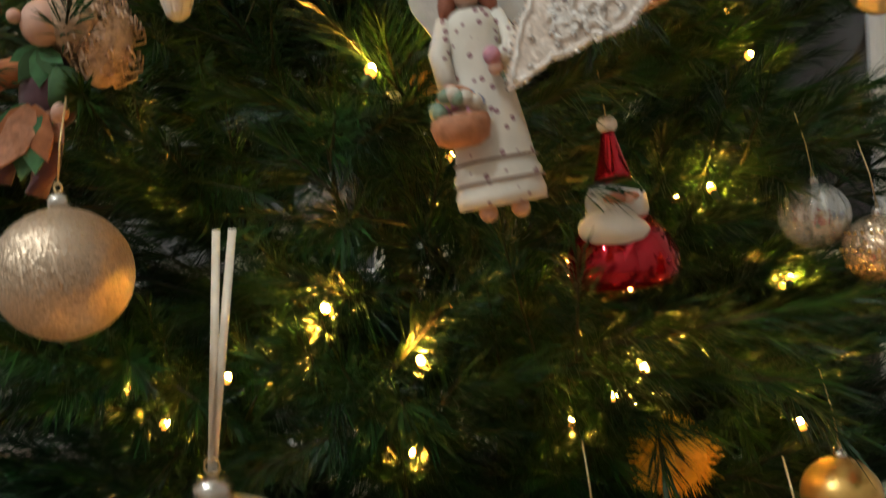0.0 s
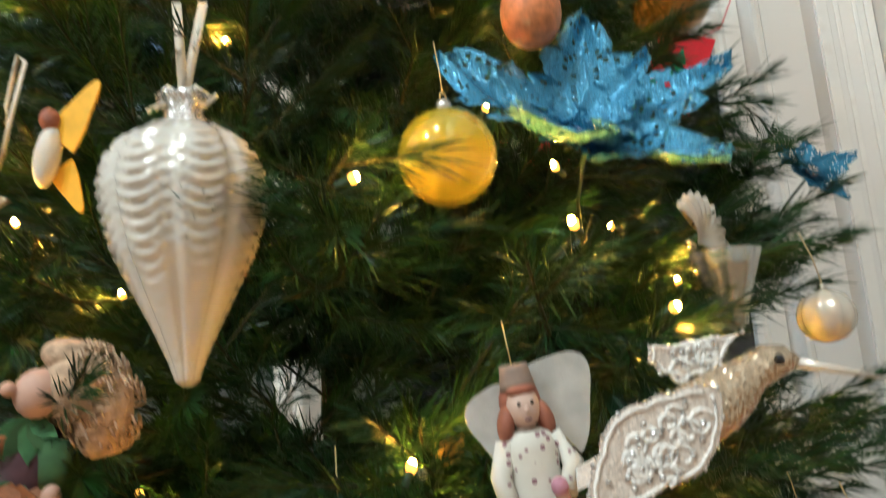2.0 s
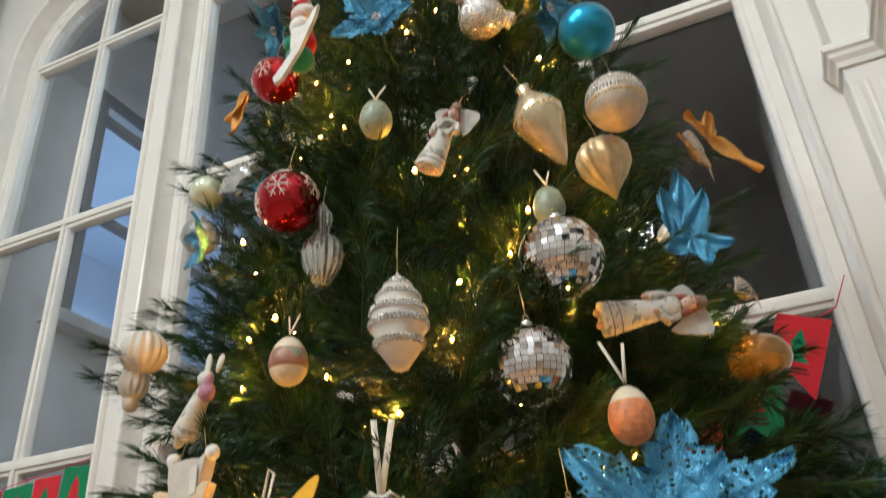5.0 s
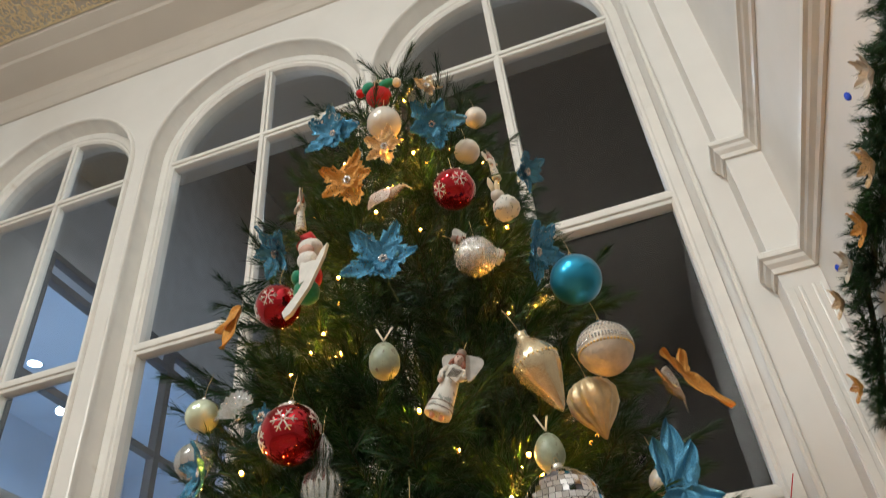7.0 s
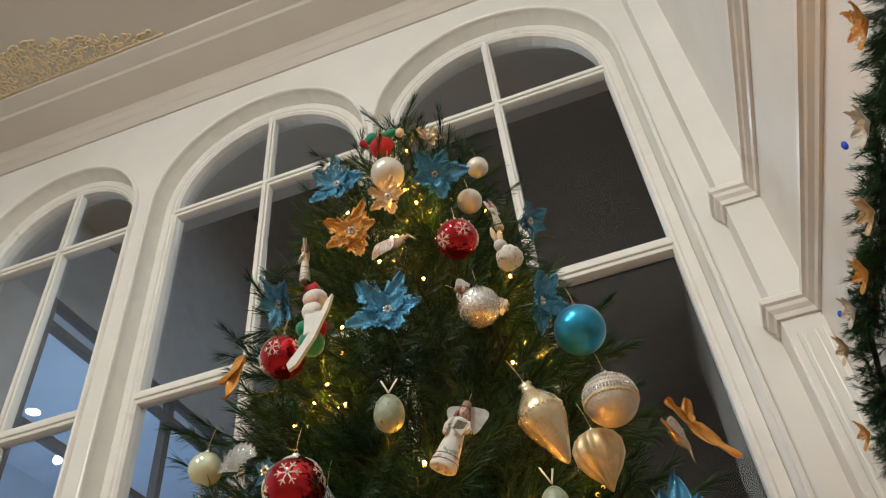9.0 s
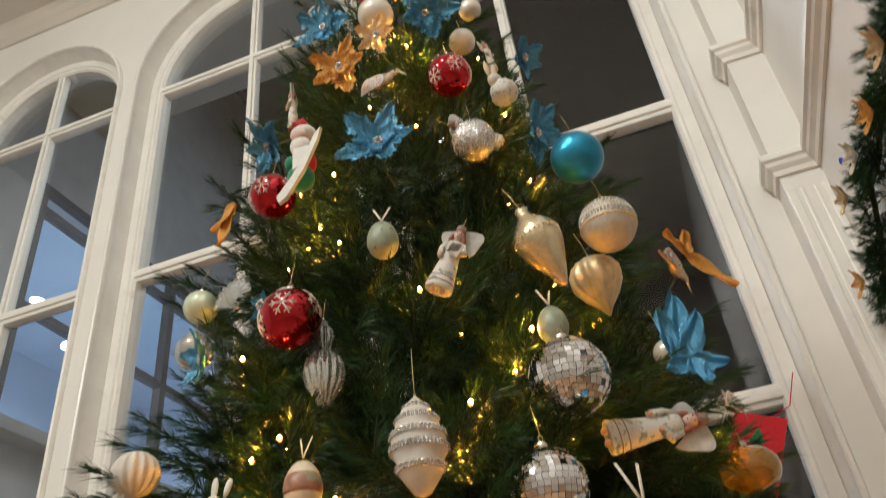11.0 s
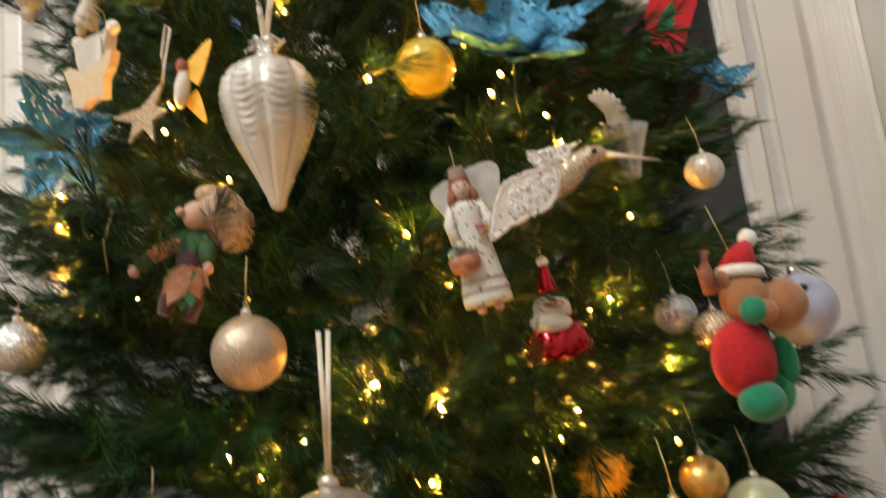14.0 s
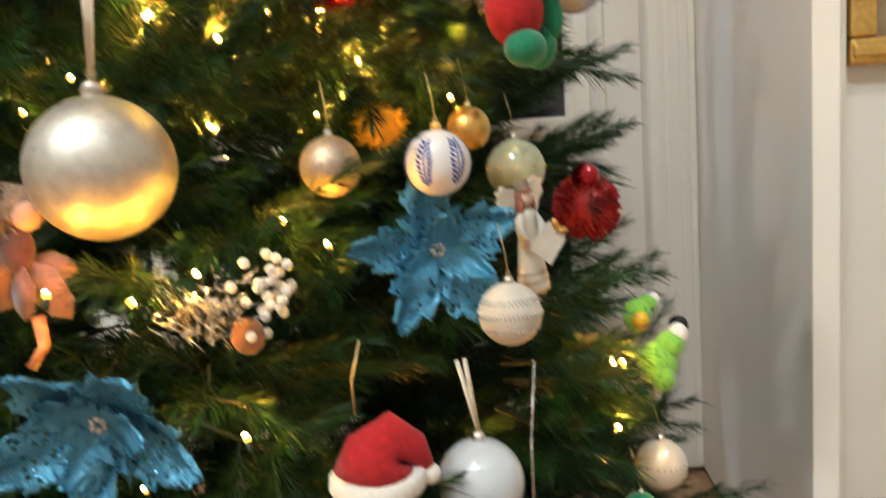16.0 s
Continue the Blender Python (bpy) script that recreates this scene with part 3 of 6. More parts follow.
M_GOLDLEAF = mat("copper_gold_leaf", (0.66, 0.33, 0.07), 0.45, 0.45, vary=0.3, scale=40, bump=0.5, bump_scale=120)
M_GOLDGLIT = glitter("gold_glitter", (0.62, 0.50, 0.36), 650, 0.25, 0.75, 0.7, 0.4)
M_HOOD = mat("grey_brown_paint", (0.26, 0.19, 0.15), 0.7, vary=0.15, scale=120)
M_YELPALE = mat("pale_yellow_paint", (0.62, 0.48, 0.16), 0.6, vary=0.1, scale=80)
M_SANTAFACE = mat("brick_painted_face", (0.50, 0.20, 0.11), 0.4, vary=0.1, scale=80)
M_TAN = glitter("dusty_tan_glitter", (0.68, 0.60, 0.53), 700, 0.45, 0.25, 0.4, 0.25)
M_FACE = mat("pale_painted_face", (0.60, 0.43, 0.35), 0.6, vary=0.06, scale=80)
M_LACE = glitter("white_lace_glitter", (0.84, 0.81, 0.77), 650, 0.45, 0.0, 0.3, 0.15)
M_GOLDPETAL = glitter("gold_glitter_petal", (0.66, 0.48, 0.26), 85, 0.3, 0.6, 0.8, 0.5)
M_SILVERGLIT = glitter("silver_glitter", (0.70, 0.69, 0.67), 800, 0.25, 0.8, 0.9, 0.5)
M_CAP = mat("silver_cap", (0.62, 0.60, 0.56), 0.25, 1.0, vary=0.1, scale=200)
M_MIRROR = mat("mirror_tile", (0.82, 0.82, 0.84), 0.04, 1.0, vary=0.02, island=0.12)
M_GROUT = mat("grey_core", (0.10, 0.10, 0.11), 0.7)
M_GREYWING = mat("grey_white_wing", (0.46, 0.45, 0.42), 0.6, vary=0.14, scale=70, bump=0.4, bump_scale=180)
M_CHAMPGLASS = mat("champagne_gold_glass", (0.68, 0.57, 0.37), 0.24, 0.75, coat=0.4, vary=0.12, scale=50, bump=0.2, bump_scale=160)
M_CHAMPBAND = mat("grey_champagne_ground", (0.54, 0.47, 0.38), 0.45, 0.2, vary=0.12, scale=90, bump=0.4, bump_scale=260)
M_TANSTAR = glitter("tan_glitter_card", (0.40, 0.29, 0.17), 600, 0.4, 0.4, 0.5, 0.35)
M_BASKET = mat("terracotta_basket", (0.42, 0.19, 0.10), 0.7, vary=0.25, scale=150, bump=0.6, bump_scale=260)
M_ROSE = mat("rose_paint", (0.46, 0.22, 0.29), 0.6, vary=0.2, scale=150)
M_SAGE = mat("sage_paint", (0.20, 0.28, 0.20), 0.6, vary=0.2, scale=150)
M_YARN = mat("tan_wool_hair", (0.27, 0.19, 0.14), 0.95, vary=0.3, scale=150, bump=0.8, bump_scale=260)
M_SKIN = mat("painted_face", (0.55, 0.34, 0.26), 0.6, vary=0.08, scale=80)
M_HAIR = mat("auburn_paint", (0.28, 0.10, 0.06), 0.65, vary=0.2, scale=120)
M_BROWN = mat("brown_felt", (0.33, 0.14, 0.055), 0.95, vary=0.12, scale=150, sheen=0.4, bump=0.4, bump_scale=400)
M_REDFELT = mat("red_felt", (0.40, 0.010, 0.016), 0.95, vary=0.2, scale=150, sheen=0.08, bump=0.4, bump_scale=400)
M_GREENFELT = mat("green_felt", (0.015, 0.20, 0.10), 0.95, vary=0.15, scale=150, sheen=0.3, bump=0.4, bump_scale=400)
M_LIME = mat("lime_plush", (0.22, 0.48, 0.05), 0.95, vary=0.2, scale=120, sheen=0.3, second=(0.10, 0.30, 0.03), second_scale=120, second_at=(0.58, 0.62))
M_FLUFF = mat("white_fluff", (0.80, 0.77, 0.72), 0.95, vary=0.1, scale=200, sheen=0.5, bump=0.8, bump_scale=500)
M_BLACK = mat("black_bead", (0.01, 0.01, 0.012), 0.15)
M_FELT = mat("cream_felt", (0.66, 0.52, 0.33), 0.95, vary=0.08, scale=150, sheen=0.3, bump=0.3, bump_scale=400)
M_YELPAINT = mat("yellow_paint", (0.85, 0.47, 0.02), 0.4, vary=0.12, scale=80)
M_RIBBON = mat("cream_satin_ribbon", (0.72, 0.66, 0.54), 0.4, vary=0.08, scale=200, sheen=0.3)
M_THREAD = mat("gold_thread", (0.55, 0.42, 0.22), 0.4, 0.5, vary=0.1)
M_EGG = mat("cream_egg_shell", (0.72, 0.62, 0.46), 0.35, vary=0.08, scale=50, second=(0.50, 0.30, 0.20), second_scale=45, second_at=(0.6, 0.68))
M_EGGOR = mat("orange_egg_paint", (0.62, 0.22, 0.08), 0.45, vary=0.3, scale=140, second=(0.66, 0.42, 0.22), second_scale=60, second_at=(0.58, 0.72), bump=0.3)
M_EGGBAND = mat("terracotta_band_paint", (0.36, 0.17, 0.11), 0.4, vary=0.25, scale=90, second=(0.30, 0.30, 0.20), second_scale=70, second_at=(0.56, 0.6))
M_EGGGREEN = mat("speckled_green_egg", (0.30, 0.34, 0.24), 0.4, vary=0.2, scale=60, second=(0.16, 0.12, 0.08), second_scale=90, second_at=(0.58, 0.66))
M_FROST = mat("frosted_gold_glass", (0.66, 0.53, 0.31), 0.38, 0.35, vary=0.16, bump=0.5, bump_scale=220, scale=60)
M_CLEAR = mat("clear_silver_glass", (0.72, 0.78, 0.80), 0.09, 0.35, coat=0.5, vary=0.05, scale=20, trans=0.7)
M_CRYSTAL = mat("clear_cut_crystal", (0.92, 0.90, 0.88), 0.03, 0.0, coat=0.6, vary=0.02, scale=20, trans=0.75)
M_GREENGLASS = mat("pale_green_glass", (0.62, 0.70, 0.52), 0.12, 0.35, coat=0.6, vary=0.1, scale=20)
M_PURPLE = mat("plum_brown_cloth", (0.07, 0.025, 0.035), 0.9, vary=0.2, scale=100, sheen=0.3)
M_PINK = mat("dusty_pink_petal", (0.17, 0.085, 0.095), 0.8, vary=0.4, scale=60, sheen=0.3)
M_BLOND = mat("curly_blond_hair", (0.48, 0.34, 0.23), 0.9, vary=0.35, scale=160, bump=1.0, bump_scale=250)
M_OLIVE = mat("green_leaf_cloth", (0.04, 0.09, 0.03), 0.9, vary=0.25, scale=80)
M_RUST = mat("rust_orange_cloth", (0.34, 0.12, 0.04), 0.9, vary=0.3, scale=90, sheen=0.2)
M_LEAFGREEN = mat("leaf_green_cloth", (0.05, 0.14, 0.05), 0.9, vary=0.3, scale=90, sheen=0.2)
M_REDTINSEL = mat("red_satin_ruffle", (0.36, 0.006, 0.012), 0.38, 0.1, vary=0.25, scale=90, sheen=0.2)
M_FLAGRED = mat("red_felt_flag", (0.60, 0.02, 0.035), 0.9, vary=0.06, scale=100)
M_FLAGGREEN = mat("green_felt_flag", (0.02, 0.22, 0.09), 0.9, vary=0.06, scale=100)
M_BLUEPAINT = mat("blue_light_glass", (0.03, 0.08, 0.7), 0.2)
M_PRINT = mat("dark_print", (0.10, 0.02, 0.03), 0.9)
M_CANVAS = mat("brown_canvas", (0.30, 0.22, 0.13), 0.6, vary=0.5, scale=5)

rnd = random.Random(21)


def facing(P, yaw=0.0, roll=0.0, pitch=0.0):
    """Stand at P with the front (-y) turned away from the trunk."""
    a = math.degrees(math.atan2(P[1] - AXIS.y, P[0] - AXIS.x)) + 90
    return Matrix.Translation(P) @ pose(0, 0, 0, 0, 0, a + yaw) @ pose(0, 0, 0, pitch, roll, 0)


def keep(P, r):
    KEEP.append((Vector(P), r))


def cap_and_loop(o, r, z, thread=0.05, cap=M_CAP, lean=0.0):
    c = Build().lathe([(r * 0.16, z - 0.003), (r * 0.17, z + r * 0.12), (r * 0.12, z + r * 0.2), (r * 0.03, z + r * 0.22)], 16, flute=12, depth=0.04)
    part("cap", c.use(cap), o, "crimped metal cap")
    top = z + r * 0.22
    h = Build().tube([(r * 0.07 * math.sin(k * 0.7), 0, top + r * 0.07 * (1 - math.cos(k * 0.7))) for k in range(10)], 0.0007, 5)
    h.tube([(0, 0, top + r * 0.12), (lean * 0.5, 0.004, top + thread * 0.5), (lean, 0.012, top + thread)], 0.0006, 4)
    part("hanger", h.use(M_THREAD), o)


def ribbon_v(o, z, height, spread, wide=0.006, material=None, bow=False):
    b = Build()
    back = pose(0, 0, z, -18, 0, 0) @ pose(0, 0, -z)
    for s in (-1, 1):
        b.plate([(-wide / 2, z), (wide / 2, z), (s * spread + wide / 2, z + height), (s * spread - wide / 2, z + height)], 0.0009, back)
    if bow:
        for s in (-1, 1):
            b.tube([(0, 0, z), (s * 0.010, -0.006, z + 0.006), (s * 0.018, -0.004, z + 0.001), (s * 0.008, -0.004, z - 0.003)], 0.0022, 5)
            b.tube([(0, -0.003, z), (s * 0.016, -0.006, z - 0.008), (s * 0.024, -0.006, z - 0.012 + 0.012 * (s > 0))], 0.0018, 5)
        b.blob((0, -0.003, z), (0.005, 0.005, 0.004))
    part("ribbon", b.use(material or M_RIBBON), o, "cream satin ribbon")


def bauble(P, d, material, label, squash=1.0, thread=0.05, flute=0, depth=0.0, bands=(), cap=M_CAP, ribbon=0.0, name="bauble", room=1.0):
    r = d / 2
    keep(P, r * room)
    o = thing(name, label, "bauble", facing(P), "baubles on the tree")
    part("globe", Build().ball(r, None, 40, 24, squash, flute, depth).use(material), o)
    for z, m, n in bands:
        rb = Build()
        rr = r * math.sqrt(max(0.05, 1 - (z / (squash)) ** 2)) if abs(z) < squash else r * 0.2
        for k in range(n):
            a = 2 * math.pi * k / n
            rb.blob((rr * math.cos(a), rr * math.sin(a), z * r), (r * 0.05, r * 0.05, r * 0.05), seg=6, rings=4)
        part("bead_trim", rb.use(m), o, "row of small beads")
    cap_and_loop(o, r, r * squash, thread, cap)
    if ribbon:
        ribbon_v(o, r * squash + r * 0.25, ribbon, 0.005, 0.005)
    return o


def turned(P, prof, material, label, name="drop_ornament", flute=0, depth=0.0, seg=40, roll=0.0, thread=0.05, category="ornament", beads=(), ribbon=None, twist=0.0, cap=True, bow=False):
    r = max(p[0] for p in prof)
    keep(P, r)
    o = thing(name, label, category, facing(P, 0, roll), "drops on the tree")
    part("body", Build().lathe(prof, seg, None, flute, depth, twist).use(material), o)
    for rr, z, m, n, size in beads:
        b = Build()
        for k in range(n):
            a = 2 * math.pi * k / n
            b.blob((rr * math.cos(a), rr * math.sin(a), z), (size, size, size), seg=6, rings=4)
        part("bead_trim", b.use(m), o, "row of glittering beads")
    top = prof[-1][1] if prof[-1][1] > prof[0][1] else prof[0][1]
    if cap:
        cap_and_loop(o, max(0.012, r * 0.5), top, thread)
    if ribbon:
        ribbon_v(o, top + 0.004, ribbon[0], ribbon[1], ribbon[2], bow=bow)
    return o


def mirror_ball(P, d, label, rows=15, shed=0.0):
    r = d / 2
    keep(P, r)
    o = thing("mirror_ball", label, "mirror ball", facing(P, 7), "mirror balls on the tree")
    part("core", Build().ball(r * 0.965, None, 32, 20).use(M_GROUT), o)
    b = Build()
    for i in range(rows):
        th = math.pi * (i + 0.5) / rows
        n = max(5, int(2 * rows * math.sin(th)))
        for k in range(n):
            if rnd.random() < shed:
                continue
            a = 2 * math.pi * (k + 0.5 * (i % 2)) / n
            c = Vector((math.sin(th) * math.cos(a), math.sin(th) * math.sin(a), math.cos(th)))
            u = Vector((-math.sin(a), math.cos(a), 0))
            w = c.cross(u)
            nn = (c + Vector((rnd.gauss(0, 0.035), rnd.gauss(0, 0.035), rnd.gauss(0, 0.035)))).normalized()
            u = (u - nn * u.dot(nn)).normalized()
            w = nn.cross(u)
            su, sw = r * math.pi / n * math.sin(th) * 0.93, r * math.pi / rows / 2 * 0.93
            lo = [b.bm.verts.new(c * r * 0.955 + u * x * su + w * y * sw) for x, y in ((-1, -1), (1, -1), (1, 1), (-1, 1))]
            hi = [b.bm.verts.new(c * r * 0.955 + nn * r * 0.045 + u * x * su + w * y * sw) for x, y in ((-1, -1), (1, -1), (1, 1), (-1, 1))]
            b.bm.faces.new(hi)
            for q in range(4):
                b.bm.faces.new((lo[q], lo[(q + 1) % 4], hi[(q + 1) % 4], hi[q]))
    t = part("mirror_tiles", b.use(M_MIRROR, False), o, "small square mirror tiles")
    t["kind"] = "stuff"
    cap_and_loop(o, r, r, 0.05)
    return o


def petal_build(length, wide, cup, ragged, material, seed, holes=0.0, lobes=3):
    """A thin curled petal along +x with pointed lobes and, where holes is set, a pierced lace of veins."""
    rg = random.Random(seed)
    b = Build()
    nu, nv = (38, 18) if holes else (30, 15)
    wave = [rg.uniform(-1, 1) for _ in range(60)]
    grid = []
    for i in range(nu + 1):
        u = i / nu
        base = (math.sin(math.pi * min(1, u ** 0.9 * 0.95 + 0.05)) ** 0.8) * (1 - 0.15 * u)
        row = []
        for j in range(nv + 1):
            v = 2 * j / nv - 1
            tooth = ((u * lobes + (0.12 if v > 0 else 0.3) + 0.06 * wave[7]) % 1.0) ** 1.5
            edge = 1 + ragged * (tooth - 0.45 + 0.22 * wave[(i + (9 if v > 0 else 0)) % 60])
            x = length * (u - 0.10 * abs(v) * (1 - u) + ragged * 0.10 * abs(v) * tooth)
            y = wide / 2 * base * v * (1 + (edge - 1) * min(1, max(0, (abs(v) - 0.35) / 0.5)))
            ripple = 0.035 * math.sin(u * 9 + wave[3] * 3) * v + 0.03 * math.sin(v * 5 + u * 6 + wave[4] * 3)
            z = cup * length * (u * u * 0.9 - 0.25 * u) + 0.16 * wide * abs(v) ** 1.4 * base + length * ripple * (0.3 + u)
            row.append((x, y, z))
        grid.append(row)
    t = 0.0012 if holes else 0.0009
    tops = [[b.bm.verts.new(p) for p in row] for row in grid]
    bots = [[b.bm.verts.new((p[0], p[1], p[2] - t)) for p in row] for row in grid]
    for i in range(nu):
        for j in range(nv):
            off = abs(j + 0.5 - nv / 2)
            vein = off < 1.2 or (i + int(off * 0.9)) % 5 == 0
            if holes and 1 < i < nu - 1 and 0 < j < nv - 1 and not vein and (i + j) % 2 and rg.random() < holes:
                continue
            b.bm.faces.new((tops[i][j], tops[i + 1][j], tops[i + 1][j + 1], tops[i][j + 1]))
            b.bm.faces.new((bots[i][j], bots[i][j + 1], bots[i + 1][j + 1], bots[i + 1][j]))
    for i in range(nu):
        for j in (0, nv):
            b.bm.faces.new((tops[i][j], tops[i + 1][j], bots[i + 1][j], bots[i][j]))
    loose = [v for v in b.bm.verts if not v.link_faces]
    bmesh.ops.delete(b.bm, geom=loose, context="VERTS")
    return b.use(material)


PETALS = {}


def petal_mesh(key, *args):
    if key not in PETALS:
        PETALS[key] = [petal_build(*args[:5], seed, *args[5:]).mesh("petal") for seed in range(3)]
    return PETALS[key]


def poinsettia(P, d, label="blue glittered lace poinsettia", material=None, yaw=0, roll=0, pitch=35, outer=5, inner=3, name="poinsettia_ornament", holes=0.3, stretch=1.0, lift=0):
    material = material or M_BLUE
    keep(P, d * 0.4)
    o = thing(name, label, "artificial flower", facing(P, yaw, roll, pitch) @ pose(0, 0, 0, 90, 0, 0), "poinsettias on the tree")
    ms = petal_mesh(material.name, 1.0, 0.66, 0.30, 0.44, material, holes, 4)
    for ring, n, size in ((0, outer, d / 2), (1, inner, d / 3.1)):
        for k in range(n):
            ob = new("petal", ms[k % 3])
            ob.parent = o
            ob.matrix_basis = pose(0, 0, 0.004 + ring * 0.006, 0, 0, 360 / n * (k + rnd.uniform(-0.15, 0.15)) + 30 * ring) @ pose(0, 0, 0, 0, rnd.uniform(-24, 2) - 14 * ring - lift, 0) @ Matrix.Diagonal((size * stretch * rnd.uniform(0.85, 1.1), size * rnd.uniform(0.8, 1.15), size, 1))
    hb = Build()
    for k in range(6):
        hb.blob((0.006 * math.cos(k), 0.006 * math.sin(k), 0.012), (0.004, 0.004, 0.005), seg=8, rings=6)
    part("flower_centre", hb.use(M_SILVERGLIT), o, "glittered bead centre")["kind"] = "stuff"
    part("stem", Build().tube([(0, 0, 0), (0, 0, -0.05), (0.01, 0, -0.09)], 0.0016).use(M_WIRE), o)
    return o


def leaf_ornament(P, d, material, label, angles, roll=0, yaw=0, wide=0.5, name="leaf_ornament"):
    keep(P, d * 0.3)
    o = thing(name, label, "leaf", facing(P, yaw, roll))
    for k, (a, size) in enumerate(angles):
        q = petal_build(1.0, wide, 0.22, 0.18, material, 40 + k, 0.0, 3)
        part("leaf", q, o, m=pose(0, -0.004 * k, 0, 90, 0, 0) @ pose(0, 0, 0, 0, 0, a) @ Matrix.Diagonal((d * size, d * (0.5 + size / 2), d, 1)))
    part("stem", Build().tube([(0, 0.0, 0), (0, 0.03, -0.01), (0, 0.07, -0.02)], 0.0015).use(M_WIRE), o)
    return o


def figure(name, P, build, label, category, yaw=0, roll=0, room=0.03, pitch=0, group=""):
    keep(P, room)
    return thing(name, label, category, facing(P, yaw, roll, pitch), group, build=build)


def wing_outline(w, h, s, lobes=4):
    pts = []
    for k in range(41):
        a = math.pi * (-0.5 + k / 40)
        rr = 1 + 0.07 * math.cos(lobes * 2 * a)
        pts.append((s * w * math.cos(a) * rr, h / 2 * math.sin(a) * rr + 0.15 * h * math.cos(a)))
    return pts if s > 0 else pts[::-1]


# ---- large low ornaments, near the first view ----
bauble((-0.290, 0.339, 1.091), 0.132, M_SILVER, "large brushed silver bauble on a ribbon", thread=0.01, ribbon=0.14)
bauble((-0.333, 0.289, 1.288), 0.068, M_CHAMP, "champagne glitter bauble with metal cap")
bauble((-0.104, 0.448, 1.078), 0.063, M_CHAMP, "champagne glitter bauble lit gold from below")
bauble((0.164, 0.612, 1.276), 0.080, M_BLUEPEARL, "silver blue pearl bauble behind the moose")
china = bauble((0.008, 0.440, 1.075), 0.067, M_DELFT, "white china bauble with blue flowers", cap=M_GOLD)
bauble((0.085, 0.650, 1.057), 0.076, M_GREENGLASS, "pale bauble with a yellow and green leaf", bands=((0.1, M_YELPAINT, 10),))
bauble((0.073, 0.405, 0.925), 0.062, M_CREAM, "cream banded bauble with beads", flute=0, bands=((0.0, M_SILVERGLIT, 46), (0.1, M_PEARL, 46), (0.42, M_SILVERGLIT, 40), (0.52, M_SILVERGLIT, 38), (-0.42, M_SILVERGLIT, 40)))
bauble((0.035, 0.396, 0.757), 0.088, M_MILK, "large milky white bauble", ribbon=0.07)
bauble((0.252, 0.633, 0.668), 0.066, M_PEARL, "white bauble with beads", bands=((0.15, M_SILVERGLIT, 28),))
bauble((0.216, 0.568, 0.640), 0.041, M_GREENFELT, "small green bauble with metal cap")
bauble((-0.655, 0.337, 1.333), 0.058, M_SILVERGLIT, "silver glitter bauble with metal cap", bands=((0.2, M_PEARL, 20),))
bauble((0.072, 0.655, 1.265), 0.050, M_GOLDGLIT, "gold netted bauble with metal cap", bands=((0.0, M_GOLD, 26), (0.5, M_GOLD, 22), (-0.5, M_GOLD, 22)))
bauble((0.095, 0.760, 1.483), 0.050, M_PEARL, "small ribbed pearl bauble", flute=10, depth=0.06)
bauble((0.030, 0.660, 1.292), 0.050, M_CLEAR, "clear ribbed glass bauble", flute=12, depth=0.06)
bauble((-0.290, 0.482, 1.326), 0.050, M_CLEAR, "clear glass bauble with a star", flute=6, depth=0.03)

bauble((0.034, 0.560, 1.110), 0.050, M_GOLD, "old gold bauble among the needles")

# brush-painted blue sprigs round the china bauble
for az in (-150, -88, -30, 30, 90, 150):
    sprig = Build()
    up = 1 if az % 4 else -1
    for step in range(-4, 5):
        for side in (-1, 0, 1):
            el = step * 9 * up + (4 if side else 0)
            a = math.radians(az + side * (11 - abs(step) * 1.3))
            e = math.radians(el)
            n = Vector((math.cos(a) * math.cos(e), math.sin(a) * math.cos(e), math.sin(e)))
            q = n.to_track_quat("Z", "Y").to_matrix().to_4x4()
            size = (0.0011, 0.0030) if side == 0 else (0.0017, 0.0040)
            sprig.ball(1.0, Matrix.Translation(n * 0.0335) @ q @ pose(0, 0, 0, 0, 0, -side * 50) @ Matrix.Diagonal((size[0], size[1], 0.0004, 1)), 8, 4)
    part("painted_sprig", sprig.use(M_COBALT), china, "cobalt blue brush-painted sprig")["kind"] = "stuff"

# ---- upper baubles ----
RED_BALLS = {}
bauble((-0.587, 0.674, 3.002), 0.050, M_PEARL, "small pearl bauble with metal cap")
bauble((-0.443, 0.659, 2.912), 0.078, M_PEARL, "pearl white bauble with metal cap")
bauble((-0.265, 0.813, 3.014), 0.054, M_PEARL, "small pearl bauble with metal cap")
bauble((-0.280, 0.730, 2.819), 0.057, M_PEARL, "small pearl bauble with metal cap")
RED_BALLS[(-0.292, 0.615, 2.606)] = bauble((-0.292, 0.615, 2.606), 0.082, M_RED, "red glass bauble with frosted snowflakes", bands=((0.55, M_FLUFF, 14),))
bauble((-0.106, 0.596, 2.312), 0.083, M_TEAL, "satin teal blue bauble with cap")
RED_BALLS[(-0.602, 0.525, 2.370)] = bauble((-0.602, 0.525, 2.370), 0.078, M_RED, "red glass bauble with frosted snowflakes")
RED_BALLS[(-0.565, 0.522, 2.121)] = bauble((-0.565, 0.522, 2.121), 0.093, M_RED, "large red glass bauble with a frosted top")
bauble((-0.089, 0.621, 2.191), 0.084, M_CHAMPBAND, "cream bauble with silver bead bands", bands=((0.02, M_SILVERGLIT, 52), (0.12, M_SILVERGLIT, 52), (0.34, M_PEARL, 46), (0.50, M_SILVERGLIT, 42), (0.58, M_SILVERGLIT, 40), (-0.16, M_GOLD, 50)))
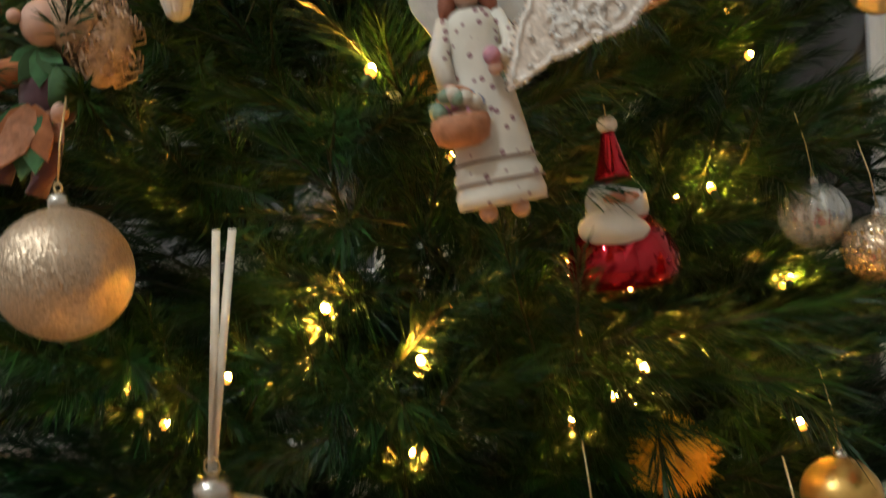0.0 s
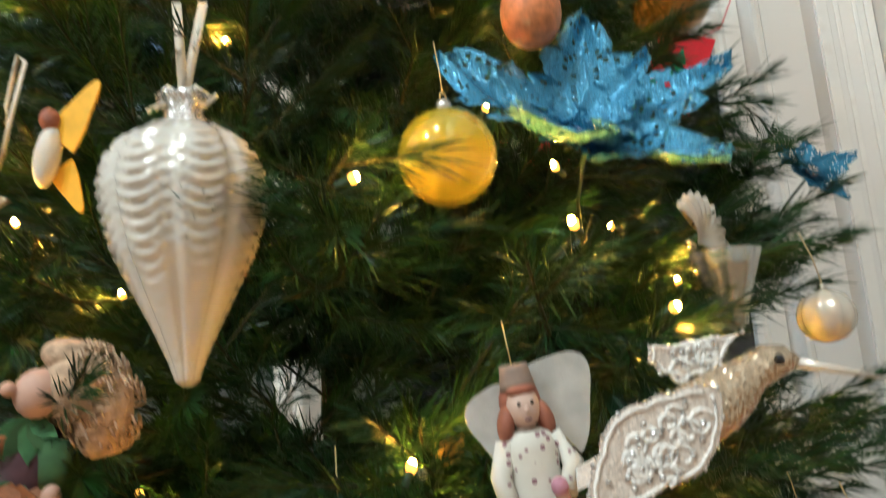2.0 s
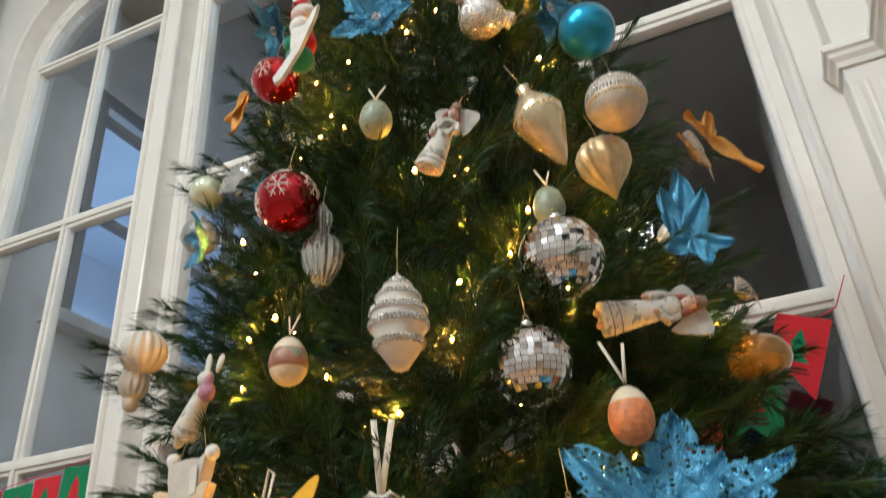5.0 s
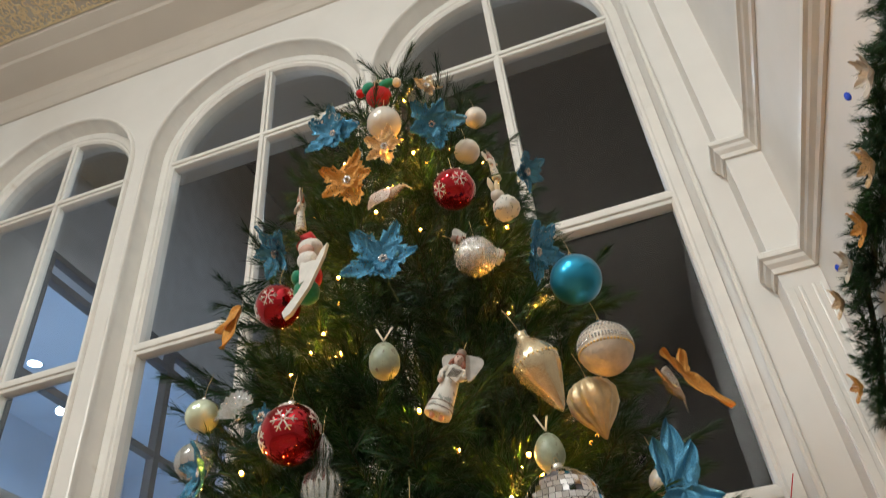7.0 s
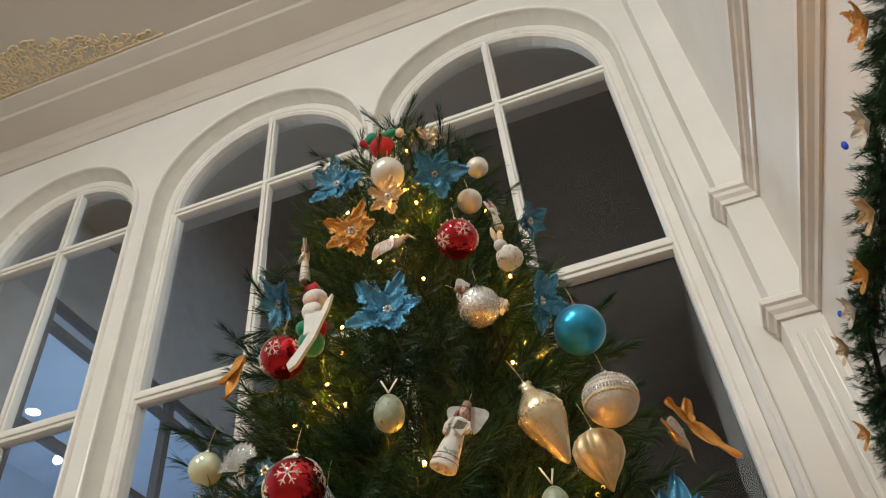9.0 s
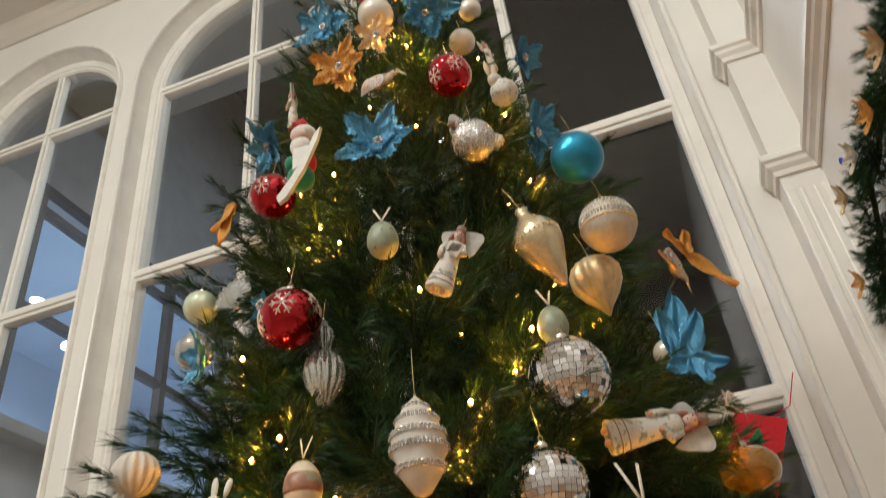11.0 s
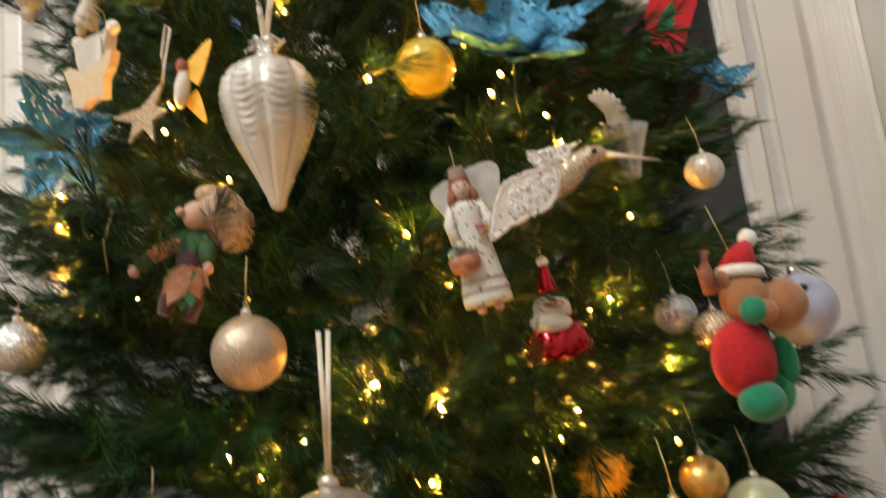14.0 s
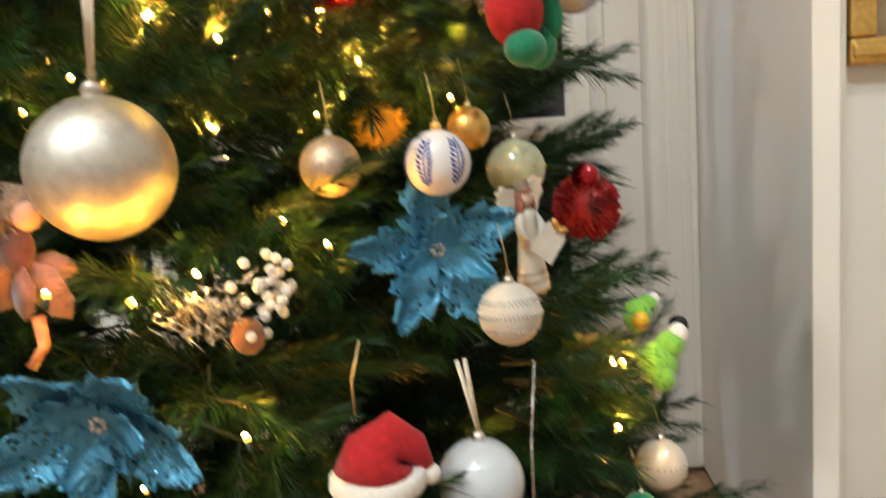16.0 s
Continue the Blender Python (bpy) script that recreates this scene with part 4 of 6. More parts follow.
bauble((-0.263, 0.596, 2.415), 0.072, M_SILVERGLIT, "silver patterned bauble with metal cap", bands=((0.1, M_PEARL, 30), (-0.3, M_CREAM, 26)))
bauble((-0.742, 0.546, 2.207), 0.056, M_GREENGLASS, "pale green glass bauble")
bauble((-0.755, 0.557, 2.135), 0.060, M_CLEAR, "clear silver glass bauble", flute=14, depth=0.03)
bauble((-0.060, 0.690, 2.000), 0.040, M_PEARL, "small pearl bauble with metal cap")
bauble((-0.194, 0.479, 1.600), 0.071, M_YELLOW, "clear yellow glass bauble")
bauble((0.005, 0.860, 1.867), 0.090, M_AMBER, "amber glass bauble with metal cap", squash=0.75, room=0.4)
mirror_ball((-0.185, 0.560, 1.941), 0.104, "mirror ball with round and missing tiles", 19, 0.07)
mirror_ball((-0.231, 0.533, 1.802), 0.092, "mirror ball of small square tiles", 19)


# frosted snowflakes on the red baubles
def flake_on(o, d, az, el, size, frost=True):
    for daz, dele in ((0, 0), (1.3, 0.2), (-1.2, -0.3)):
        a = -math.pi / 2 + az + daz
        n = Vector((math.cos(a) * math.cos(el + dele), math.sin(a) * math.cos(el + dele), math.sin(el + dele)))
        u = Vector((0, 0, 1)).cross(n).normalized()
        w = n.cross(u)
        b = Build()
        on = d / 2 * 1.006
        for k in range(6):
            t = k * math.pi / 3
            dirv = u * math.cos(t) + w * math.sin(t)
            b.tube([(n * d / 2 + dirv * size * s).normalized() * on for s in (0.08, 0.5, 1.0)], size * 0.06, 4)
            for s in (-1, 1):
                side = u * math.cos(t + s * 0.9) + w * math.sin(t + s * 0.9)
                b.tube([(n * d / 2 + dirv * size * 0.55).normalized() * on, (n * d / 2 + dirv * size * 0.55 + side * size * 0.35).normalized() * on], size * 0.045, 4)
        part("snowflake", b.use(M_WHITE), o, "frosted white snowflake")
    if frost:
        r = d / 2 * 1.008
        part("frosted_top", Build().lathe([(r * math.sin(t), r * math.cos(t)) for t in (0.85, 0.7, 0.5, 0.3, 0.12)], 28, None, 5, 0.06).use(M_FLUFF), o, "white frosted top")


for P, d, az, el, size, frost in (((-0.565, 0.522, 2.121), 0.093, 0.35, 0.05, 0.022, True), ((-0.602, 0.525, 2.370), 0.078, 0.2, -0.1, 0.018, False), ((-0.292, 0.615, 2.606), 0.082, 0.1, -0.2, 0.018, False)):
    flake_on(RED_BALLS[P], d, az, el, size, frost)

# ---- drops, shells and eggs ----
shell_prof = [(0.003, -0.116), (0.008, -0.112), (0.012, -0.100), (0.022, -0.078), (0.035, -0.052), (0.047, -0.026), (0.054, 0.000), (0.057, 0.018), (0.054, 0.036), (0.044, 0.052), (0.028, 0.063), (0.012, 0.067)]


def ribbed_shell(P):
    keep(P, 0.056)
    keep((P[0], P[1], P[2] - 0.07), 0.03)
    o = thing("shell_drop", "large cream pearl drop ribbed like a shell, on a ribbon", "ornament", facing(P, 8))
    b = Build()
    seg, rows = 72, 90
    rings = []
    for i in range(rows + 1):
        z = -0.116 + 0.183 * i / rows
        for (r0, z0), (r1, z1) in zip(shell_prof, shell_prof[1:]):
            if z <= z1 or z1 == shell_prof[-1][1]:
                f = (z - z0) / (z1 - z0)
                r = r0 + (r1 - r0) * f
                break
        ring = []
        for k in range(seg):
            a = 2 * math.pi * k / seg
            lobe = abs(math.sin(a * 4))
            fade = min(1, max(0.12, (z + 0.065) / 0.06)) * min(1, max(0, (0.06 - z) / 0.015))
            chev = math.sin((z * 1000 / 9.0 - 1.5 * (1 - lobe)) * 2 * math.pi)
            rr = r * (1 - 0.09 * (1 - lobe) ** 3) + 0.0021 * fade * chev * min(1, lobe * 1.6)
            ring.append(b.bm.verts.new((rr * math.cos(a), rr * math.sin(a), z)))
        rings.append(ring)
    for p, q in zip(rings, rings[1:]):
        for k in range(seg):
            b.bm.faces.new((p[k], p[(k + 1) % seg], q[(k + 1) % seg], q[k]))
    b.bm.faces.new(rings[0][::-1])
    b.bm.faces.new(rings[-1])
    part("body", b.use(M_SHELL), o)
    part("crown_cap", Build().lathe([(0.013, 0.064), (0.015, 0.070), (0.012, 0.076), (0.017, 0.086), (0.019, 0.088), (0.012, 0.084)], 24, flute=6, depth=0.12).use(M_SILVERGLIT), o, "silver frilled cap")
    ribbon_v(o, 0.088, 0.095, 0.010, 0.007, bow=True)


ribbed_shell((-0.373, 0.433, 1.570))
turned((-0.357, 0.454, 1.852), [(0.002, -0.056), (0.010, -0.052), (0.021, -0.036), (0.024, -0.031), (0.029, -0.022), (0.026, -0.016), (0.033, -0.006), (0.031, 0.003), (0.032, 0.008), (0.030, 0.020), (0.025, 0.026), (0.026, 0.030), (0.019, 0.044), (0.010, 0.056), (0.004, 0.062)],
       M_CREAM, "striped cream finial with glitter bands", beads=tuple((r, z, M_SILVERGLIT, n, 0.0021) for r, z, n in ((0.034, -0.004, 46), (0.034, 0.000, 46), (0.033, 0.013, 44), (0.032, 0.017, 42), (0.029, -0.023, 40), (0.027, -0.027, 38), (0.026, 0.033, 34), (0.023, 0.037, 30), (0.016, 0.049, 22), (0.012, 0.053, 18))), thread=0.07, name="finial_drop")
turned((-0.185, 0.566, 2.151), [(0.002, -0.070), (0.008, -0.062), (0.020, -0.035), (0.033, -0.005), (0.036, 0.010), (0.033, 0.024), (0.022, 0.040), (0.012, 0.050), (0.009, 0.058), (0.011, 0.064)],
       M_CHAMPGLASS, "champagne pearl drop with bead net", roll=-20, beads=((0.035, 0.014, M_GOLD, 30, 0.0018),))
turned((-0.535, 0.570, 2.065), [(0.003, -0.075), (0.010, -0.068), (0.026, -0.040), (0.030, -0.020), (0.026, 0.000), (0.012, 0.014), (0.010, 0.020), (0.017, 0.034), (0.015, 0.046), (0.007, 0.060), (0.004, 0.068)],
       M_CLEAR, "ribbed silver glass icicle drop", flute=14, depth=0.07, seg=84, name="icicle_drop")
for P, w, m, label, rib in (((-0.389, 0.469, 2.170), 0.045, M_EGGGREEN, "speckled green egg ornament", (0.03, 0.012, 0.003)), ((-0.194, 0.575, 2.028), 0.042, M_EGGGREEN, "small painted green egg ornament", (0.03, 0.01, 0.003)),
                            ((-0.512, 0.464, 1.844), 0.047, M_EGG, "cream egg ornament with painted band", (0.03, 0.008, 0.002)), ((-0.130, 0.530, 1.726), 0.047, M_EGG, "egg ornament, orange below and cream above", (0.055, 0.014, 0.004))):
    prof = [(max(0.001, w / 2 * math.sin(math.pi * k / 16) * (1 + 0.12 * math.cos(math.pi * k / 16))), -w * 0.66 * math.cos(math.pi * k / 16)) for k in range(17)]
    e = turned(P, prof, m, label, "egg_ornament", ribbon=rib, cap=False, category="egg", seg=28)
    if "orange" in label:
        part("painted_base", Build().lathe([(r * 1.012, z * 1.012) for r, z in prof[:11]], 28).use(M_EGGOR), e, "orange painted lower half")
    if "band" in label:
        part("painted_band", Build().lathe([(r * 1.012, z) for r, z in prof[6:11]], 28).use(M_EGGBAND), e, "terracotta painted band")
turned((-0.129, 0.684, 2.138), [(0.002, -0.058), (0.010, -0.044), (0.026, -0.024), (0.038, -0.002), (0.039, 0.014), (0.030, 0.031), (0.013, 0.040), (0.005, 0.043)], M_FROST, "frosted gold onion drop with ribs", "onion_drop", flute=12, depth=0.06, seg=72, roll=-8)


def scallop(P, d, label, material, roll=0):
    """A fan shell with rays."""
    keep(P, d * 0.2)
    b = Build()
    n, m = 44, 8
    rows = []
    for j in range(m + 1):
        s = j / m
        row = []
        for k in range(n + 1):
            a = math.pi * (0.06 + 0.88 * k / n)
            rr = d * 0.62 * s * (1 + 0.04 * math.cos(22 * a))
            row.append(b.bm.verts.new((rr * math.cos(a), -0.25 * d * math.sin(math.pi * (0.15 + s * 0.6)) - 0.012 * d * math.cos(22 * a) * s, rr * math.sin(a) - d * 0.3)))
        rows.append(row)
    for p, q in zip(rows, rows[1:]):
        for k in range(n):
            b.bm.faces.new((p[k], p[k + 1], q[k + 1], q[k]))
    back = b.bm.verts.new((0, 0.02 * d, 0))
    for k in range(n):
        b.bm.faces.new((rows[-1][k], rows[-1][k + 1], back))
    b.use(material)
    o = thing("shell_ornament", label, "shell", facing(P, 0, roll))
    part("shell", b, o)
    part("hinge", Build().blob((0, -0.02 * d, -0.3 * d), (0.10 * d, 0.07 * d, 0.05 * d)).use(M_CAP), o)


scallop((-0.668, 0.539, 2.200), 0.075, "silver fan shell ornament", M_CLEAR)
scallop((-0.018, 0.700, 1.572), 0.075, "white striped fan shell ornament", M_CREAM, 30)
turned((0.004, 0.690, 1.508), [(0.004, -0.035), (0.012, -0.03), (0.016, -0.01), (0.026, 0.02), (0.031, 0.035), (0.028, 0.036), (0.012, 0.0)], M_CLEAR, "clear glass bell ornament", "glass_bell", flute=10, depth=0.05)
snail = thing("snail_shell_ornament", "cream ribbed spiral shell ornament", "shell", facing((-0.827, 0.541, 1.925)))
keep((-0.827, 0.541, 1.925), 0.04)
part("whorl", Build().ball(0.033, pose(0.004, 0, 0.022), 84, 18, 1.0, 14, 0.07).use(M_CREAM), snail)
part("spire", Build().ball(0.021, pose(-0.012, -0.004, -0.022), 72, 14, 1.2, 12, 0.08).ball(0.012, pose(-0.016, -0.004, -0.05), 24, 10, 1.2).use(M_CREAM), snail)

# ---- poinsettias and leaves ----
poinsettia((-0.1, 0.535, 1.612), 0.238, yaw=-16, roll=-4, pitch=-44, stretch=1.1, lift=4)
poinsettia((0.145, 0.97, 1.665), 0.12, yaw=-50, pitch=-30)
poinsettia((-0.710, 0.470, 1.612), 0.19, yaw=40, roll=-25, pitch=10)
poinsettia((-0.004, 0.465, 0.985), 0.21, yaw=-18, pitch=2, roll=46)
poinsettia((-0.277, 0.270, 0.880), 0.21, yaw=-5, pitch=15, roll=20)
poinsettia((-0.552, 0.636, 2.894), 0.15, pitch=10)
poinsettia((-0.335, 0.658, 2.855), 0.145, pitch=35)
poinsettia((-0.167, 0.701, 2.681), 0.10, yaw=30, pitch=30)
poinsettia((-0.629, 0.563, 2.529), 0.125, yaw=-30)
poinsettia((-0.388, 0.482, 2.358), 0.14, pitch=-5, roll=10)
poinsettia((-0.169, 0.622, 2.409), 0.125, yaw=25, pitch=20)
poinsettia((-0.700, 0.520, 2.090), 0.11, yaw=-20, pitch=5)
poinsettia((-0.620, 0.545, 2.170), 0.06, yaw=0, pitch=5)
leaf_ornament((-0.041, 0.650, 1.955), 0.10, M_BLUE, "upright blue glittered leaves", ((84, 1.15), (104, 0.85), (66, 0.8), (-12, 0.5), (196, 0.42), (-75, 0.4)), roll=-4, yaw=-30, wide=0.42)
poinsettia((-0.459, 0.505, 2.590), 0.125, "gold cloth poinsettia flower", M_GOLDLEAF, pitch=15, name="gold_poinsettia")
poinsettia((-0.420, 0.596, 2.754), 0.10, "pale gold glittered flower", M_GOLDPETAL, pitch=15, name="gold_poinsettia")
poinsettia((-0.378, 0.800, 3.165), 0.08, "pale gold flower at the treetop", M_GOLDPETAL, pitch=5, name="gold_poinsettia")
leaf_ornament((-0.758, 0.647, 2.492), 0.085, M_GOLDLEAF, "copper gold cloth leaf", ((250, 1.0), (215, 0.8)), roll=10)
leaf_ornament((0.020, 0.850, 2.240), 0.095, M_GOLDLEAF, "copper gold cloth leaves", ((-44, 1.0), (142, 0.6), (104, 0.42)), yaw=-35, wide=0.36)


# ---- birds ----
def bird(P, ln, label, material, accent, roll, beak=0.35, yaw=0, wings=True, name="bird_ornament", eye=True):
    """A bird in profile, head to the viewer's right."""
    keep(P, ln * 0.3)
    o = thing(name, label, "bird ornament", facing(P, yaw, roll))
    line = ((-0.22, -0.03, 0.03), (-0.08, -0.005, 0.09), (0.06, 0.01, 0.125), (0.18, 0.035, 0.125), (0.27, 0.07, 0.105), (0.35, 0.105, 0.078), (0.43, 0.125, 0.076), (0.50, 0.12, 0.058), (0.55, 0.10, 0.02))
    part("body", Build().loft([(x * ln, z * ln) for x, z, r in line], [r * ln for x, z, r in line], 18, 0.9).use(material), o)
    part("beak", Build().tube([(0.53 * ln, 0, 0.10 * ln), (0.53 * ln + beak * ln, 0, -0.075 * ln)], 0.022 * ln, 8, 0.004 * ln).use(M_PEARL), o, "long pale beak")
    if eye:
        part("eye", Build().blob((0.45 * ln, -0.066 * ln, 0.13 * ln), (0.022 * ln, 0.018 * ln, 0.022 * ln), seg=10, rings=8).use(M_BLACK), o, "black bead eye")
    if wings:
        rg = random.Random(17)
        near = ((0.16, 0.10), (0.15, 0.02), (0.11, -0.06), (0.05, -0.13), (-0.03, -0.175), (-0.12, -0.165), (-0.20, -0.195), (-0.30, -0.20), (-0.38, -0.235), (-0.475, -0.26), (-0.43, -0.16), (-0.40, -0.08), (-0.34, 0.0), (-0.29, 0.075), (-0.23, 0.115), (-0.12, 0.125), (0.0, 0.13))
        far = ((0.24, 0.14), (0.30, 0.19), (0.41, 0.265), (0.28, 0.285), (0.18, 0.295), (0.02, 0.32), (0.0, 0.26), (0.03, 0.20), (0.11, 0.15))
        for wname, corners, y, loops in (("wing", near, -0.115, 20), ("far_wing", far, 0.08, 7)):
            edge = []
            for (x0, z0), (x1, z1) in zip(corners, corners[1:] + corners[:1]):
                n = max(1, round(math.hypot(x1 - x0, z1 - z0) / 0.026))
                for k in range(n):
                    f, push = k / n, 0.010 * math.sin(math.pi * k / n)
                    edge.append(Vector((x0 + (x1 - x0) * f - push * (z1 - z0) / 0.1, z0 + (z1 - z0) * f + push * (x1 - x0) / 0.1)) * ln)
            mid = sum(edge, Vector((0, 0))) / len(edge)
            wing = part(wname, Build().plate([(p.x, p.y) for p in edge][::-1], 0.014 * ln, pose(0, y * ln, 0)).use(M_TAN, False), o, "dusty tan wing with white cord")
            cord = Build()
            for k in range(loops):
                p = mid.lerp(edge[(k * 7 + 3) % len(edge)], rg.uniform(0.15, 0.82))
                r0, t0, s = rg.uniform(0.030, 0.058) * ln, rg.uniform(0, 6), rg.choice((-1, 1))
                cord.tube([(p.x + r0 * (1 - 0.05 * j) * math.cos(t0 + s * j * 0.6), y * ln - 0.010 * ln, p.y + r0 * (1 - 0.05 * j) * math.sin(t0 + s * j * 0.6)) for j in range(11)], 0.0095 * ln, 5)
            rim = [mid.lerp(p, 0.9) for p in edge]
            cord.tube([(p.x, y * ln - 0.010 * ln, p.y) for p in rim], 0.008 * ln, 5)
            part("corded_scroll", cord.use(M_LACE), wing, "white corded scrollwork")
            beads = Build()
            for k, p in enumerate(edge):
                beads.blob((p.x, y * ln - 0.006 * ln, p.y), ((0.006 + 0.005 * (k % 4 == 0)) * ln,) * 3, seg=6, rings=4)
                if k % 3 == 0:
                    q = mid.lerp(p, rg.uniform(0.2, 0.75))
                    beads.blob((q.x, y * ln - 0.012 * ln, q.y), (0.013 * ln,) * 3, seg=6, rings=4)
            part("bead_edge", beads.use(M_SILVERGLIT), wing, "glittering bead edge")
    part("tail", Build().plate([(-0.10 * ln, 0.02 * ln), (-0.42 * ln, -0.04 * ln), (-0.44 * ln, -0.12 * ln), (-0.08 * ln, -0.06 * ln)], 0.02 * ln).use(accent, False), o)
    return o


bird((-0.066, 0.390, 1.411), 0.133, "champagne glitter hummingbird with pierced wings", M_GOLDGLIT, M_LACE, -12, 0.36, -19, name="hummingbird_ornament")
bird((0.005, 0.815, 1.954), 0.085, "gold glitter bird with straw tail", M_GOLDGLIT, M_GOLDGLIT, 8, 0.15)
bird((-0.405, 0.543, 2.566), 0.085, "dull gold glitter dove", M_GOLDGLIT, M_GOLDLEAF, -20, 0.1)
bird((-0.010, 0.853, 2.231), 0.100, "gold bird among copper leaves", M_GOLDGLIT, M_GOLDLEAF, 25, 0.15)
b = Build().lathe([(0.012, -0.026), (0.018, -0.024), (0.024, -0.008), (0.026, 0.002), (0.023, 0.003), (0.010, -0.004)], 24, pose(0.012, 0, -0.004, 0, 18, 0), 12, 0.03).use(M_LEAFPAT)
b.blob((-0.010, -0.004, 0.010), (0.014, 0.012, 0.013)).blob((0.012, -0.002, 0.006), (0.016, 0.013, 0.012)).use(M_CREAM)
for x, lean in ((-0.018, -16), (-0.008, -4)):
    b.lathe([(0.002, 0.0), (0.0062, 0.014), (0.0066, 0.026), (0.003, 0.036), (0.001, 0.039)], 12, pose(x, 0, 0.018, 0, lean, 0) @ Matrix.Diagonal((1, 0.5, 1, 1))).use(M_FELT)
b.tube([(-0.004, 0, 0.02), (0.0, 0.006, 0.07)], 0.0005, 4).use(M_THREAD)
figure("bunny_basket_ornament", (-0.209, 0.632, 2.552), b, "cream bunny sitting in a printed basket", "ornament", 10, 8, 0.025)
b = Build().plate(wing_outline(0.054, 0.030, 1, 2), 0.002, pose(0.006, -0.004, 0.006, 0, -48, 0)).use(M_YELPAINT, False)
b.plate(wing_outline(0.042, 0.022, 1, 2), 0.002, pose(0.002, 0.002, -0.012, 0, 68, 0)).use(M_YELPAINT, False)
b.blob((-0.004, -0.006, -0.005), (0.010, 0.010, 0.026), (0, 12, 0)).use(M_WHITE)
b.blob((-0.001, -0.008, 0.024), (0.008, 0.008, 0.010)).use(M_HAIR)
figure("yellow_winged_fairy", (-0.510, 0.470, 1.650), b, "small fairy with bright yellow wings", "figurine", 0, 0)


# ---- angels and dolls: each is one mesh ----
def angel(P, h, label, yaw=0, roll=0, basket=False, harp=False, dress=None, hair=None, wing=None, room=0.04, spread=False):
    s = h / 0.14
    b = Build()
    def sc(*v):
        return tuple(x * s for x in v)
    b.lathe([(r * s, z * s) for r, z in ((0.021, -0.112), (0.0235, -0.112), (0.024, -0.106), (0.0225, -0.101), (0.0235, -0.096), (0.0215, -0.092), (0.019, -0.07), (0.0155, -0.045), (0.0135, -0.030), (0.0155, -0.020), (0.0125, -0.011), (0.006, -0.008))], 28, Matrix.Diagonal((1, 0.72, 1, 1))).use(dress or M_DRESS)
    for k, x in ((0, -0.0085), (1, 0.0085)):
        b.blob(sc(x, -0.004, -0.115), sc(0.005, 0.007, 0.005)).use(M_SKIN)
    b.tube([sc(-0.012, 0, -0.014), sc(-0.019, -0.003, -0.030), sc(-0.0175, -0.009, -0.048)], 0.0062 * s, 10, 0.0055 * s)
    b.tube([sc(0.012, 0, -0.014), sc(0.020, -0.004, -0.030), sc(0.011, -0.014, -0.042)], 0.0062 * s, 10, 0.0055 * s).use(dress or M_DRESS)
    b.blob(sc(-0.017, -0.011, -0.051), sc(0.004, 0.004, 0.005)).blob(sc(0.008, -0.016, -0.044), sc(0.004, 0.004, 0.004)).use(M_SKIN)
    b.blob(sc(0, -0.002, 0.003), sc(0.0092, 0.0095, 0.0115), seg=20, rings=14).blob(sc(0, -0.0112, 0.0015), sc(0.0014, 0.0018, 0.0022), seg=8, rings=6).blob(sc(0, 0, -0.009), sc(0.0055, 0.005, 0.005)).use(M_FACE)
    b.blob(sc(0, 0.0025, 0.006), sc(0.0115, 0.0095, 0.0125)).blob(sc(-0.0105, -0.001, -0.004), sc(0.0048, 0.007, 0.010), (0, 14, 0)).blob(sc(0.0105, -0.001, -0.004), sc(0.0048, 0.007, 0.010), (0, -14, 0)).blob(sc(0, -0.0065, 0.012), sc(0.0085, 0.0045, 0.003)).use(hair or M_HAIR)
    b.blob(sc(0, -0.0108, -0.0035), sc(0.0022, 0.0008, 0.0008), seg=8, rings=5).use(M_PINK)
    b.lathe([(0.0098 * s, 0), (0.0092 * s, 0.004 * s), (0.0082 * s, 0.010 * s), (0.0078 * s, 0.013 * s), (0.006 * s, 0.0135 * s)], 16, pose(0, 0.001 * s, 0.0125 * s)).use(M_HOOD)
    for z, r in ((-0.0885, 0.0222), (-0.0995, 0.0236)):
        b.lathe([(r * s, z * s - 0.0007 * s), (r * 1.035 * s, z * s), (r * s, z * s + 0.0007 * s)], 28, Matrix.Diagonal((1, 0.72, 1, 1)), 9, 0.02).use(M_HOOD)
    b.lathe([(0.0068 * s, -0.0095 * s), (0.0078 * s, -0.0085 * s), (0.0064 * s, -0.0075 * s)], 16).use(M_HOOD)
    for x in (-0.0035, 0.0035):
        b.blob(sc(x, -0.0112, 0.005), sc(0.0011, 0.0008, 0.0011), seg=6, rings=5).use(M_BLACK)
    wings = ((-1, 0.038, 0.036, 0.010, -0.006, 28), (1, 0.042, 0.040, 0.010, -0.006, 28)) if spread else ((-1, 0.022, 0.042, 0.008, -0.006, 10), (1, 0.036, 0.050, 0.013, -0.005, 34))
    for side, w, hh, x, z, tilt in wings:
        b.plate([(px * s, pz * s) for px, pz in wing_outline(w, hh, side, 5 if spread else 2)], 0.003 * s, pose(side * x * s, 0.007 * s, z * s, 0, -side * tilt, 0)).use(wing or M_GREYWING, False)
    if basket:
        b.lathe([(0.008 * s, -0.014 * s), (0.0135 * s, -0.011 * s), (0.0155 * s, -0.003 * s), (0.0145 * s, 0.001 * s)], 18, pose(-0.0145 * s, -0.016 * s, -0.066 * s)).use(M_BASKET)
        b.tube([sc(-0.0145 + 0.012 * math.cos(t), -0.016, -0.066 + 0.016 * math.sin(t)) for t in [math.pi * k / 10 for k in range(11)]], 0.0014 * s, 6).use(M_BASKET)
